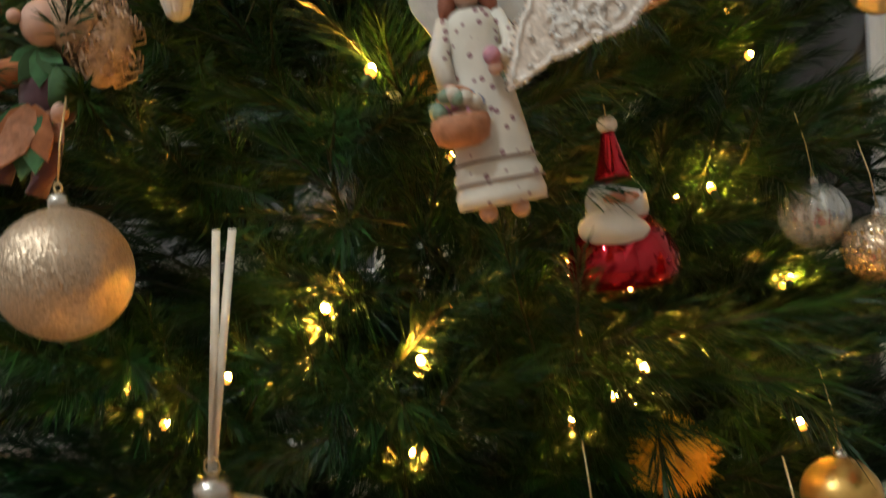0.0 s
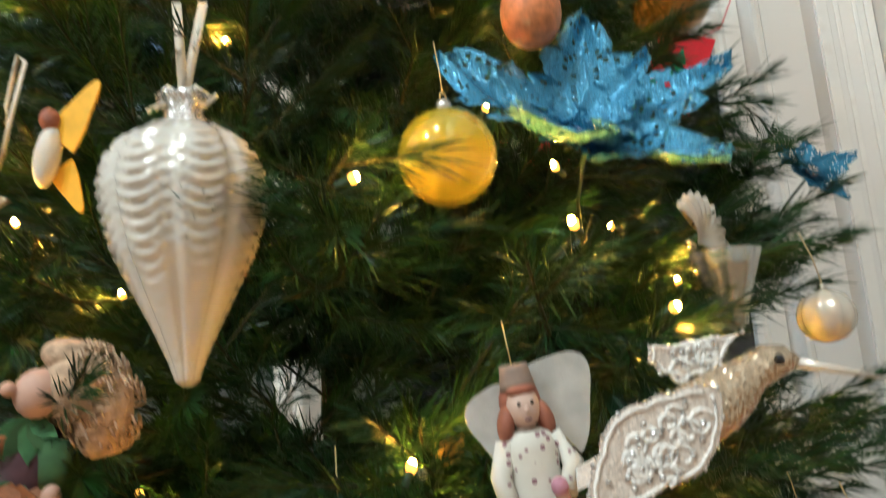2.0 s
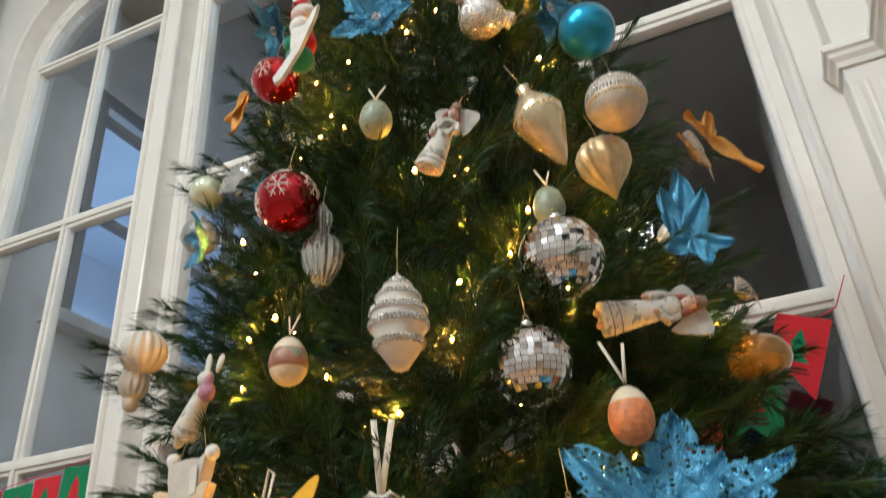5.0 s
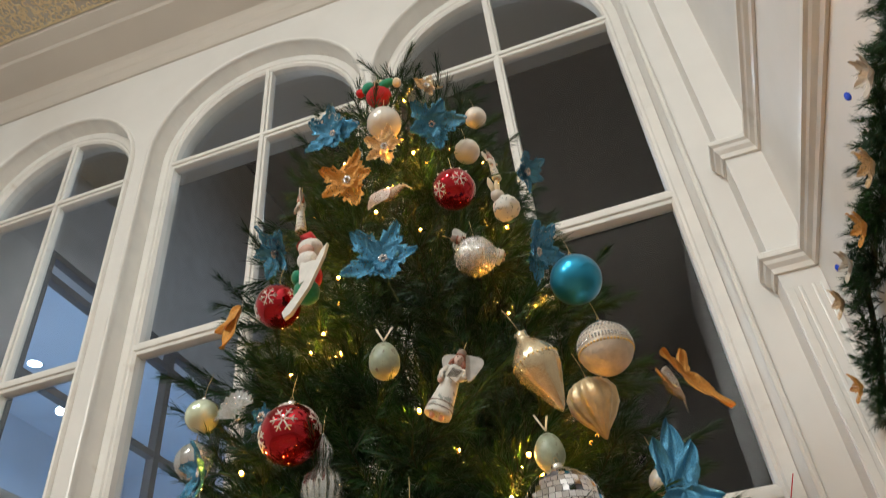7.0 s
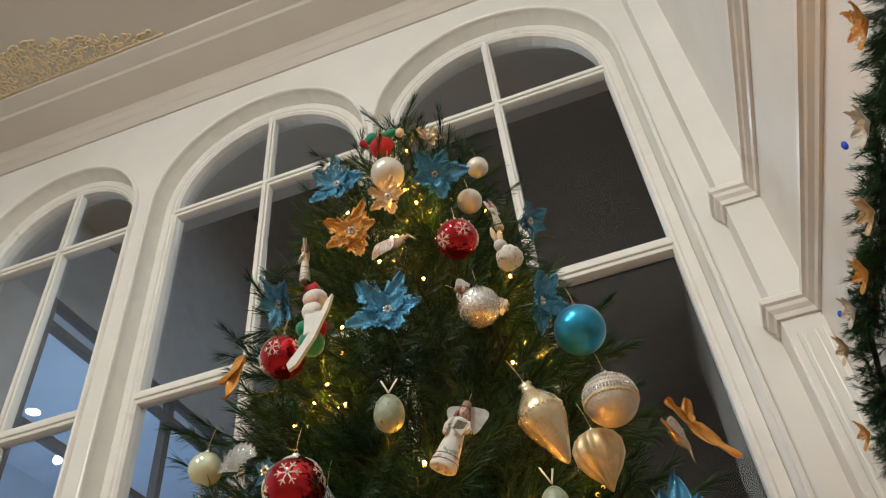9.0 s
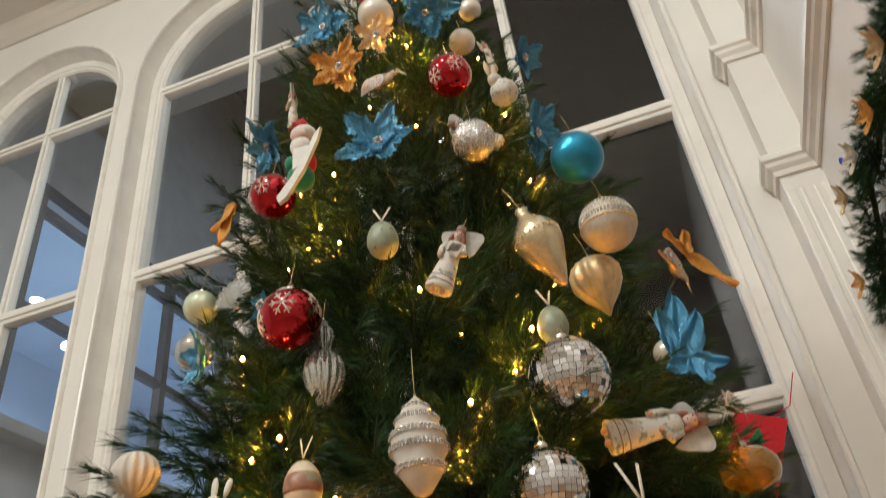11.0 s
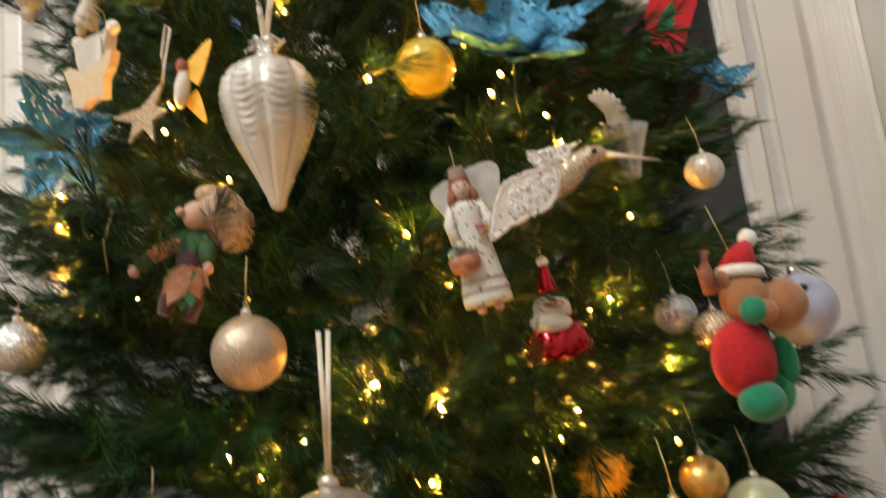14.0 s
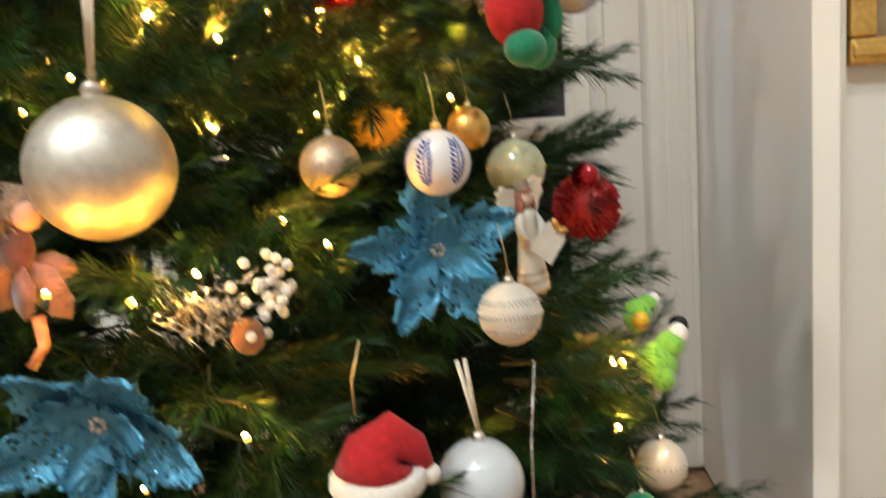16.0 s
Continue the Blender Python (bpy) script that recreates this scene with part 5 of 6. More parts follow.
        for k in range(18):
            b.blob(sc(-0.0145 + 0.0105 * math.cos(k * 2.4), -0.0195 + 0.008 * math.sin(k * 2.4), -0.0625 + 0.0025 * (k % 4)), sc(0.0042, 0.0042, 0.004), seg=8, rings=6).use((M_CREAM, M_ROSE, M_SAGE, M_BLUEPEARL, M_YELPALE)[k % 5])
        b.blob(sc(0.007, -0.018, -0.038), sc(0.0045, 0.004, 0.005)).use(M_ROSE)
        b.tube([sc(0.008, -0.017, -0.04), sc(0.014, -0.016, -0.056)], 0.0012 * s, 5).use(M_SAGE)
    if harp:
        b.plate([sc(-0.012, -0.012)[:2], sc(0.012, -0.022)[:2], sc(0.018, 0.004)[:2], sc(0.004, 0.010)[:2], sc(-0.006, 0.004)[:2]], 0.003 * s, pose(0.0, -0.02 * s, -0.030 * s)).use(M_CREAM, False)
        for k in range(6):
            b.tube([sc(-0.006 + k * 0.003, -0.0222, -0.046 + k * 0.001), sc(-0.002 + k * 0.003, -0.0222, -0.026)], 0.0006 * s, 4).use(M_BLACK)
    b.tube([sc(0, 0.004, 0.022), sc(0, 0.006, 0.05)], 0.0005, 4).use(M_THREAD)
    return figure("angel_figurine", P, b, label, "angel figurine", yaw, roll, room)


angel((-0.144, 0.390, 1.423), 0.142, "white angel figurine with spotted dress and flower basket", -10, -7, basket=True, room=0.035)
KEEP.append((Vector((-0.144, 0.390, 1.365)), 0.034))
angel((-0.286, 0.491, 2.150), 0.112, "white angel figurine playing a harp", 0, 24, harp=True, dress=M_LEAFPAT)
angel((-0.639, 0.650, 2.740), 0.10, "small white angel figurine seen sideways", -60, 10, dress=M_LEAFPAT)
angel((0.093, 0.540, 1.024), 0.13, "white fairy angel with spread scalloped wings", 0, -6, dress=M_WHITE, wing=M_WHITE, spread=True)
angel((-0.290, 0.612, 2.472), 0.10, "white angel figurine with printed skirt lying on a twig", 10, -72, dress=M_LEAFPAT)
angel((-0.240, 0.770, 2.822), 0.075, "small white angel figurine with flower wings", 20, -14, dress=M_LEAFPAT, wing=M_WHITE, spread=True)
angel((-0.060, 0.655, 1.885), 0.135, "white angel lying on a branch", -30, 84, dress=M_LEAFPAT)
b = Build()
for ring, n, rr, z, ln in ((0, 9, 0.022, -0.062, 0.030), (1, 8, 0.017, -0.040, 0.024), (2, 6, 0.012, -0.020, 0.018)):
    for k in range(n):
        a = 2 * math.pi * (k + 0.5 * ring) / n
        b.lathe([(0.0004, -ln * 0.6), (0.0048, -ln * 0.30), (0.0040, ln * 0.2), (0.0006, ln * 0.5)], 6, pose(rr * math.cos(a), rr * math.sin(a), z, 0, 0, 40 * k)).use(M_CRYSTAL, False)
for side in (-1, 1):
    for k in range(4):
        b.lathe([(0.0004, -0.016), (0.0045, -0.006), (0.0036, 0.006), (0.0006, 0.013)], 6, pose(side * (0.014 + 0.005 * k), 0.004, -0.004 - 0.010 * k, 0, -side * 30, 0)).use(M_CRYSTAL, False)
b.ball(0.0095, pose(0, 0, 0.010), 8, 5).use(M_CRYSTAL, False)
b.lathe([(0.009, 0.021), (0.0105, 0.022), (0.009, 0.023)], 14).use(M_GOLD)
b.tube([(0, 0, 0.018), (0, 0.004, 0.05)], 0.0006, 4).use(M_THREAD)
figure("crystal_angel_ornament", (-0.438, 0.277, 1.145), b, "angel ornament strung from clear cut crystal drops", "angel ornament", 0, 0, 0.02)


def santa_glass(P, w, label, roll=0, yaw=0, body=None):
    """A blown-glass santa bell: tall hat, face, wide beard and robe."""
    s = w / 0.075
    b = Build()
    b.lathe([(r * s, z * s) for r, z in ((0.034, -0.056), (0.039, -0.048), (0.038, -0.036), (0.032, -0.023), (0.021, -0.010))], 30).use(body or M_RED)
    b.lathe([(r * s, z * s) for r, z in ((0.0135, 0.013), (0.0120, 0.020), (0.0085, 0.032), (0.0055, 0.044), (0.004, 0.050))], 26).use(body or M_RED)
    b.lathe([(r * s, z * s) for r, z in ((0.019, -0.014), (0.0215, -0.006), (0.0205, 0.004), (0.0165, 0.012), (0.012, 0.0145))], 24).use(M_WHITE)
    b.blob((0, 0, 0.053 * s), (0.007 * s, 0.007 * s, 0.006 * s)).use(M_FLUFF)
    b.blob((-0.003 * s, -0.0125 * s, 0.003 * s), (0.0135 * s, 0.0105 * s, 0.0055 * s)).use(M_SANTAFACE)
    b.blob((-0.010 * s, -0.012 * s, -0.019 * s), (0.025 * s, 0.023 * s, 0.014 * s), (0, 14, 0)).use(M_WHITE)
    b.blob((-0.003 * s, -0.0235 * s, 0.001 * s), (0.003 * s, 0.002 * s, 0.0025 * s)).use(M_SKIN)
    for x in (-0.007, 0.007):
        b.blob((x * s, -0.0225 * s, 0.006 * s), (0.0014 * s, 0.001 * s, 0.0014 * s), seg=6, rings=5).use(M_BLACK)
    b.tube([(0, 0, 0.056 * s), (0, 0.004, 0.09 * s)], 0.0006, 4).use(M_THREAD)
    return figure("santa_ornament", P, b, label, "santa ornament", yaw, roll, w * 0.22)


santa_glass((-0.098, 0.540, 1.310), 0.076, "red blown-glass santa with white beard", -4)
santa_glass((-0.475, 0.285, 1.112), 0.048, "small red and white santa ornament")
santa_glass((-0.719, 0.333, 1.343), 0.055, "small red felt santa ornament", body=M_REDFELT)

# felt santa hat, low on the tree
b = Build().lathe([(0.043, 0.000), (0.046, 0.006), (0.045, 0.016), (0.041, 0.019)], 28).use(M_FLUFF)
b.tube([(0, 0, 0.017), (0.003, 0, 0.036), (0.016, -0.004, 0.048), (0.034, -0.010, 0.036), (0.046, -0.014, 0.016)], 0.041, 16, 0.007).use(M_REDFELT)
b.blob((0.048, -0.015, 0.008), (0.010, 0.010, 0.010)).use(M_FLUFF)
b.blob((0, 0, -0.020), (0.034, 0.032, 0.030)).use(M_SKIN)
figure("santa_hat_doll", (-0.057, 0.338, 0.778), b, "round doll in a red felt santa hat", "doll", 0, 0, 0.045)

# plush moose in a santa hat
b = Build().blob((-0.008, 0, -0.030), (0.036, 0.030, 0.040)).use(M_REDFELT)
b.blob((-0.012, -0.014, -0.072), (0.026, 0.022, 0.020)).blob((0.030, -0.006, -0.066), (0.018, 0.020, 0.026)).blob((-0.020, -0.026, 0.016), (0.014, 0.013, 0.014)).use(M_GREENFELT)
b.blob((0.030, -0.022, -0.036), (0.010, 0.014, 0.026), (0, -10, 0)).use(M_GREENFELT)
b.blob((0.004, -0.008, 0.030), (0.030, 0.026, 0.026)).blob((0.028, -0.030, 0.020), (0.029, 0.026, 0.027)).blob((-0.008, -0.032, 0.014), (0.012, 0.012, 0.012)).blob((-0.020, 0, 0.050), (0.007, 0.006, 0.012), (0, -30, 0)).use(M_BROWN)
for x in (0.004, 0.016):
    b.blob((x, -0.030, 0.046), (0.0035, 0.003, 0.0042)).use(M_BLACK)
b.blob((0.046, -0.048, 0.034), (0.006, 0.004, 0.004)).use(M_BLACK)
b.tube([(-0.034, 0.006, 0.040), (-0.044, 0.004, 0.060), (-0.040, 0.004, 0.080)], 0.010, 8, 0.006).use(M_HAIR)
b.lathe([(0.022, 0.0), (0.025, 0.004), (0.023, 0.011)], 20, pose(0.002, -0.006, 0.050, 0, 10, 0)).use(M_FLUFF)
b.tube([(0.002, -0.006, 0.058), (0.008, -0.008, 0.075), (0.022, -0.008, 0.088)], 0.022, 14, 0.006).use(M_REDFELT)
b.blob((0.025, -0.009, 0.093), (0.010, 0.010, 0.010)).use(M_FLUFF)
b.tube([(0.0, 0, 0.08), (-0.012, 0.01, 0.13)], 0.0006, 4).use(M_THREAD)
figure("moose_plush", (0.097, 0.518, 1.260), b, "plush brown moose in red shirt and santa hat", "plush toy", 8, 0, 0.055)
KEEP.append((Vector((0.104, 0.520, 1.33)), 0.04))

# elf doll with curly hair, seated
b = Build().blob((0.004, 0, -0.005), (0.022, 0.018, 0.028)).use(M_PURPLE)
b.blob((0.022, -0.006, 0.048), (0.024, 0.022, 0.024)).blob((0.040, -0.002, 0.034), (0.018, 0.018, 0.030)).blob((0.010, -0.004, 0.066), (0.018, 0.018, 0.012)).use(M_BLOND)
for k in range(260):
    a, e = rnd.uniform(0, 6.28), rnd.uniform(-1.1, 1.5)
    drop = rnd.choice((0, 0, 0.014))
    c = Vector((drop + 0.022 + 0.024 * math.cos(a) * math.cos(e), 0.022 * math.sin(a) * math.cos(e), 0.048 - drop + 0.026 * math.sin(e)))
    if c.y > -0.012 or c.x > 0.014 or c.z > 0.062:
        b.tube([c + Vector((0.005 * math.cos(j * 1.5), 0.003 * j - 0.006, 0.005 * math.sin(j * 1.5))) for j in range(6)], 0.0011, 4)
b.use(M_BLOND)
b.blob((0.002, -0.018, 0.040), (0.015, 0.013, 0.016)).blob((-0.012, -0.028, 0.040), (0.005, 0.005, 0.005)).use(M_SKIN)
leaf = ((0.0, -0.004), (0.010, -0.010), (0.024, -0.009), (0.038, 0.0), (0.024, 0.009), (0.010, 0.010), (0.0, 0.004))
b.tube([(-0.008, -0.006, 0.010), (-0.026, -0.014, 0.000), (-0.040, -0.018, -0.014)], 0.011, 10, 0.008).use(M_RUST)
b.tube([(-0.040, -0.018, -0.014), (-0.050, -0.020, -0.026)], 0.008, 10, 0.010).tube([(0.018, -0.008, 0.008), (0.028, -0.022, -0.012)], 0.011, 10, 0.009).use(M_OLIVE)
b.blob((-0.054, -0.020, -0.031), (0.007, 0.006, 0.007)).blob((0.030, -0.026, -0.018), (0.006, 0.006, 0.007)).use(M_SKIN)
for k, (a, size) in enumerate(((-150, 0.62), (-115, 0.7), (-80, 0.7), (-48, 0.62), (-20, 0.55))):
    b.plate([(x * size, z * size) for x, z in leaf], 0.0016, pose(0.002, -0.016, 0.022, -20, -a, 0), 4.0).use(M_OLIVE if k % 2 else M_LEAFGREEN, False)
for k, (a, size) in enumerate(((-140, 0.9), (-120, 1.1), (-102, 1.25), (-88, 1.35), (-72, 1.25), (-55, 1.1), (-38, 0.9), (-96, 0.85), (-64, 0.8))):
    b.plate([(x * size, z * size) for x, z in leaf], 0.0016, pose(0.004, -0.014 - 0.003 * (k % 3), -0.018, -14 + 9 * (k % 3), -a, 0), 4.0).use((M_LEAFGREEN, M_RUST, M_BASKET, M_OLIVE)[k % 4], False)
b.tube([(-0.004, -0.008, -0.034), (-0.012, -0.016, -0.056), (-0.012, -0.018, -0.074)], 0.011, 10, 0.008).tube([(0.012, -0.008, -0.034), (0.018, -0.014, -0.058), (0.016, -0.016, -0.078)], 0.011, 10, 0.008).use(M_PURPLE)
figure("elf_doll", (-0.470, 0.405, 1.418), b, "elf doll with curly blond hair in green and plum cloth", "doll", 12, 14, 0.012)

# flower fairy with dusty pink petals
b = Build().blob((0.0, -0.006, 0.050), (0.022, 0.020, 0.022)).blob((-0.020, 0.0, 0.042), (0.018, 0.016, 0.022)).use(M_YARN)
b.blob((0.008, -0.020, 0.044), (0.013, 0.010, 0.014)).use(M_SKIN)
for k, (a, size) in enumerate(((-8, 0.8), (-38, 1.05), (-72, 0.8), (-112, 0.75), (-148, 1.0), (-172, 0.7), (148, 0.5))):
    b.plate([(x * size, y * size) for x, y in ((0.0, -0.006), (0.03, -0.019), (0.052, -0.016), (0.068, -0.002), (0.058, 0.012), (0.03, 0.019), (0.0, 0.006))], 0.002, pose(0, -0.010 - 0.005 * (k % 3), 0.0, (-28, 10, 26)[k % 3], -a, 0), 3.0).use(M_PINK)
b.blob((-0.026, -0.004, 0.030), (0.024, 0.018, 0.026)).use(M_YARN)
for k in range(160):
    a, e = rnd.uniform(0, 6.28), rnd.uniform(-0.9, 1.5)
    c = Vector((-0.018 + 0.034 * math.cos(a) * math.cos(e), 0.022 * math.sin(a) * math.cos(e), 0.038 + 0.030 * math.sin(e)))
    if c.x < -0.004 or c.z > 0.058:
        b.tube([c + Vector((0.006 * math.cos(j * 1.3), 0.002 * j - 0.006, 0.006 * math.sin(j * 1.3) - 0.002 * j)) for j in range(6)], 0.0012, 4)
b.use(M_YARN)
b.blob((0, -0.016, 0.010), (0.015, 0.012, 0.022)).use(M_PURPLE)
b.tube([(0.02, -0.02, -0.05), (0.03, -0.03, -0.075), (0.02, -0.034, -0.095)], 0.007, 8, 0.005).use(M_EGGOR)
figure("flower_fairy_doll", (-0.380, 0.345, 1.010), b, "flower fairy doll in dusty pink petals", "doll", 0, 8, 0.055)

# treetop elf
b = Build().blob((0, 0, 0), (0.034, 0.03, 0.030)).use(M_REDFELT)
b.blob((-0.022, -0.018, 0.022), (0.016, 0.014, 0.020), (0, 30, 0)).blob((0.024, -0.018, 0.020), (0.026, 0.012, 0.013), (0, -20, 0)).use(M_GREENFELT)
b.blob((-0.045, -0.012, 0.018), (0.013, 0.012, 0.011)).use(M_REDFELT)
b.blob((0.054, -0.012, 0.022), (0.012, 0.012, 0.014)).blob((0.004, -0.005, 0.034), (0.022, 0.02, 0.014)).use(M_FELT)
figure("elf_plush", (-0.504, 0.790, 3.185), b, "red and green plush elf at the treetop", "plush toy", 0, 0, 0.05)

# skating santa
b = Build().blob((0.0, 0, 0.062), (0.022, 0.020, 0.016)).use(M_FLUFF)
b.tube([(-0.004, 0, 0.068), (-0.006, 0, 0.082), (0.006, -0.002, 0.086)], 0.021, 14, 0.010).use(M_REDFELT)
b.blob((0.0, -0.014, 0.045), (0.014, 0.010, 0.012)).use(M_SKIN)
b.blob((0, -0.010, 0.028), (0.018, 0.014, 0.018)).use(M_FLUFF)
b.blob((0.0, 0, 0.0), (0.022, 0.02, 0.026)).use(M_REDFELT)
b.plate(wing_outline(0.035, 0.04, 1), 0.004, pose(-0.004, -0.026, -0.012)).use(M_WHITE, False)
b.blob((-0.002, -0.004, -0.034), (0.022, 0.022, 0.022)).blob((-0.014, -0.012, -0.006), (0.012, 0.012, 0.014)).use(M_GREENFELT)
b.plate([(-0.026, -0.10), (-0.014, -0.094), (0.016, -0.05), (0.040, 0.004), (0.046, 0.028), (0.036, 0.018), (0.020, -0.014), (-0.004, -0.056), (-0.030, -0.088)], 0.007, pose(0.004, -0.034, 0.0)).use(M_WHITE, False)
figure("skiing_santa_ornament", (-0.520, 0.480, 2.375), b, "santa figure in red hat holding a white ski", "santa ornament", 0, 0, 0.045)

# flying bunny angel, plush tree-star, dog, giraffe cut-out
tilt = pose(0, 0, 0, 0, 34, 0)
b = Build().lathe([(0.010, -0.052), (0.016, -0.050), (0.0165, -0.042), (0.014, -0.020), (0.011, 0.004), (0.009, 0.016), (0.005, 0.020)], 22, tilt).use(M_LEAFPAT)
b.blob((0.014, -0.004, 0.024), (0.0105, 0.010, 0.012), (0, 34, 0)).use(M_WHITE)
for x, lean, long in ((0.010, 6, 0.030), (0.030, 26, 0.024)):
    b.lathe([(0.002, 0.0), (0.0052, 0.35 * long), (0.0058, 0.7 * long), (0.0035, 0.95 * long), (0.001, long)], 12, pose(x, 0, 0.030, 0, lean, 0) @ Matrix.Diagonal((1, 0.5, 1, 1))).use(M_WHITE)
b.blob((0.024, -0.008, 0.004), (0.011, 0.010, 0.013)).blob((0.028, -0.010, 0.016), (0.006, 0.006, 0.010), (0, 20, 0)).use(M_ROSE)
b.plate(wing_outline(0.030, 0.026, -1, 3), 0.002, pose(0.006, 0.008, 0.020, 0, 30, 0)).use(M_WHITE, False)
b.blob((-0.030, -0.004, -0.046), (0.007, 0.007, 0.010), (0, 32, 0)).use(M_CREAM)
figure("bunny_angel_ornament", (-0.655, 0.478, 1.825), b, "white bunny angel ornament with leaf print", "ornament", 0, 0, 0.04)
b = Build().plate([(-0.038, 0.046), (-0.026, 0.040), (-0.010, 0.042), (0.012, 0.042), (0.028, 0.040), (0.040, 0.046), (0.034, 0.020), (0.027, -0.004), (-0.025, -0.002), (-0.034, 0.020)], 0.016).use(M_CREAM, False)
b.plate([(-0.058, 0.008), (-0.044, 0.010), (-0.020, -0.004), (0.022, -0.004), (0.044, 0.012), (0.056, 0.008), (0.048, -0.012), (0.036, -0.024), (0.036, -0.050), (0.010, -0.046), (-0.014, -0.054), (-0.034, -0.046), (-0.040, -0.022)], 0.012, pose(0, -0.005, 0)).use(M_FELT, False)
for x in (-0.040, 0.041):
    b.blob((x, 0, 0.046), (0.009, 0.009, 0.009)).use(M_FLUFF)
b.plate([(0.018, 0.030), (0.030, 0.032), (0.034, 0.000), (0.022, -0.002)], 0.002, pose(0, -0.011, 0)).use(M_WHITE, False)
b.tube([(-0.03, 0, 0.045), (0.0, 0.006, 0.10), (0.03, 0, 0.045)], 0.0006, 4).use(M_THREAD)
figure("felt_star_ornament", (-0.640, 0.455, 1.700), b, "cream felt star ornament with pompoms", "felt ornament", -5, 4, 0.045)
b = Build().blob((0.004, -0.004, 0.0), (0.012, 0.011, 0.012)).use(M_SKIN)
b.blob((-0.005, 0.001, 0.005), (0.014, 0.013, 0.015)).use(M_HAIR)
b.tube([(0.008, 0, -0.008), (0.016, 0, -0.026), (0.020, 0, -0.050)], 0.009, 10, 0.014).use(M_CREAM)
b.tube([(0.014, -0.006, -0.018), (0.030, -0.010, -0.008)], 0.004, 8, 0.003).use(M_SKIN)
figure("small_doll", (-0.802, 0.556, 1.698), b, "small doll with dark hair and cream dress", "doll", 0, 0, 0.02)
star = thing("leaf_star_ornament", "tan glittered leaf star on a cream ribbon", "ornament", facing((-0.515, 0.398, 1.590), 6))
keep((-0.515, 0.398, 1.590), 0.03)
tips = ((0.022, 0.038), (0.026, 0.001), (0.006, -0.034), (-0.027, -0.030), (-0.046, 0.004))
ring = []
for k, (x, z) in enumerate(tips):
    x1, z1 = tips[(k + 1) % 5]
    ring += [(x, z), ((x + x1) * 0.24 - 0.002, (z + z1) * 0.24)]
part("star", Build().plate(ring[::-1], 0.004).use(M_TANSTAR, False), star)
part("ribbon", Build().tube([(0.020, 0, 0.036), (0.024, 0, 0.058), (0.032, 0.004, 0.105), (0.026, 0.004, 0.11), (0.021, 0, 0.07), (0.022, 0, 0.056)], 0.0016, 6).use(M_RIBBON), star, "cream ribbon loop")

# frogs, teddies, tinsel, berries
for P, s, ry in (((0.244, 0.748, 0.839), 0.85, 10), ((0.258, 0.670, 0.792), 1.1, -20)):
    b = Build().blob((0, 0, 0), (0.026 * s, 0.024 * s, 0.028 * s)).blob((0.014 * s, -0.012 * s, 0.018 * s), (0.020 * s, 0.018 * s, 0.016 * s)).use(M_LIME)
    b.blob((0.026 * s, -0.020 * s, 0.026 * s), (0.013 * s, 0.012 * s, 0.013 * s)).blob((0.034 * s, -0.006 * s, 0.010 * s), (0.012 * s, 0.010 * s, 0.012 * s)).use(M_FLUFF)
    b.blob((0.040 * s, -0.018 * s, 0.030 * s), (0.008 * s, 0.012 * s, 0.012 * s)).use(M_BLACK if s > 1 else M_PINK)
    b.blob((-0.02 * s, -0.01 * s, -0.008 * s), (0.014 * s, 0.014 * s, 0.016 * s)).use(M_YELPAINT if s < 1 else M_LIME)
    figure("frog_plush", P, b, "lime green plush frog with spots", "plush toy", 0, ry, 0.03 * s, group="plush frogs")
b = Build().ball(0.024, None, 20, 12)
for k in range(700):
    a, e = rnd.uniform(0, 6.28), math.asin(rnd.uniform(-1, 1))
    d = Vector((math.cos(a) * math.cos(e) * 1.15, math.sin(a) * math.cos(e), math.sin(e)))
    b.tube([d * 0.02, d * rnd.uniform(0.025, 0.029) + Vector((rnd.gauss(0, 0.004), rnd.gauss(0, 0.004), rnd.gauss(0, 0.004)))], 0.0005, 3)
keep((-0.075, 0.590, 1.120), 0.03)
pom = thing("yarn_pompom", "fuzzy golden yellow yarn pompom ornament", "pompom", facing((-0.075, 0.590, 1.120)))
part("yarn", b.use(M_YELPAINT), pom)
b = Build().ball(0.030, None, 24, 14)
for k in range(120):
    a, e = rnd.uniform(0, 6.28), math.asin(rnd.uniform(-0.95, 0.95))
    d = Vector((math.cos(a) * math.cos(e), math.sin(a) * math.cos(e), math.sin(e)))
    u = d.orthogonal().normalized()
    u = (u * math.cos(k) + d.cross(u) * math.sin(k)).normalized()
    v = d.cross(u)
    top = [d * (0.0375 + 0.0025 * math.sin(3 * q + k)) + u * 0.003 * (q - 3) + v * 0.003 * math.sin(1.7 * q + k) for q in range(7)]
    low = [p * 0.74 for p in top]
    for p0, p1, q0, q1 in zip(top, top[1:], low, low[1:]):
        b.bm.faces.new([b.bm.verts.new(x) for x in (p0, p1, q1, q0)])
b.use(M_REDTINSEL, False)
keep((0.180, 0.745, 0.996), 0.05)
red = thing("tinsel_ball", "dark red ruffled ribbon pompom ornament", "ornament", facing((0.180, 0.745, 0.996)) @ Matrix.Scale(1.25, 4))
part("tinsel", b, red)["kind"] = "stuff"
b = Build().ball(0.022, pose(0, 0, 0), 20, 12).use(M_RED)
part("top_bell", b, red, "shiny red bell", pose(-0.012, -0.004, 0.034) @ Matrix.Scale(0.7, 4))
spray_thing = thing("berry_spray", "frosted spray of white berries and pine", "spray", facing((-0.180, 0.352, 0.960)))
keep((-0.180, 0.352, 0.960), 0.045)
bb = Build()
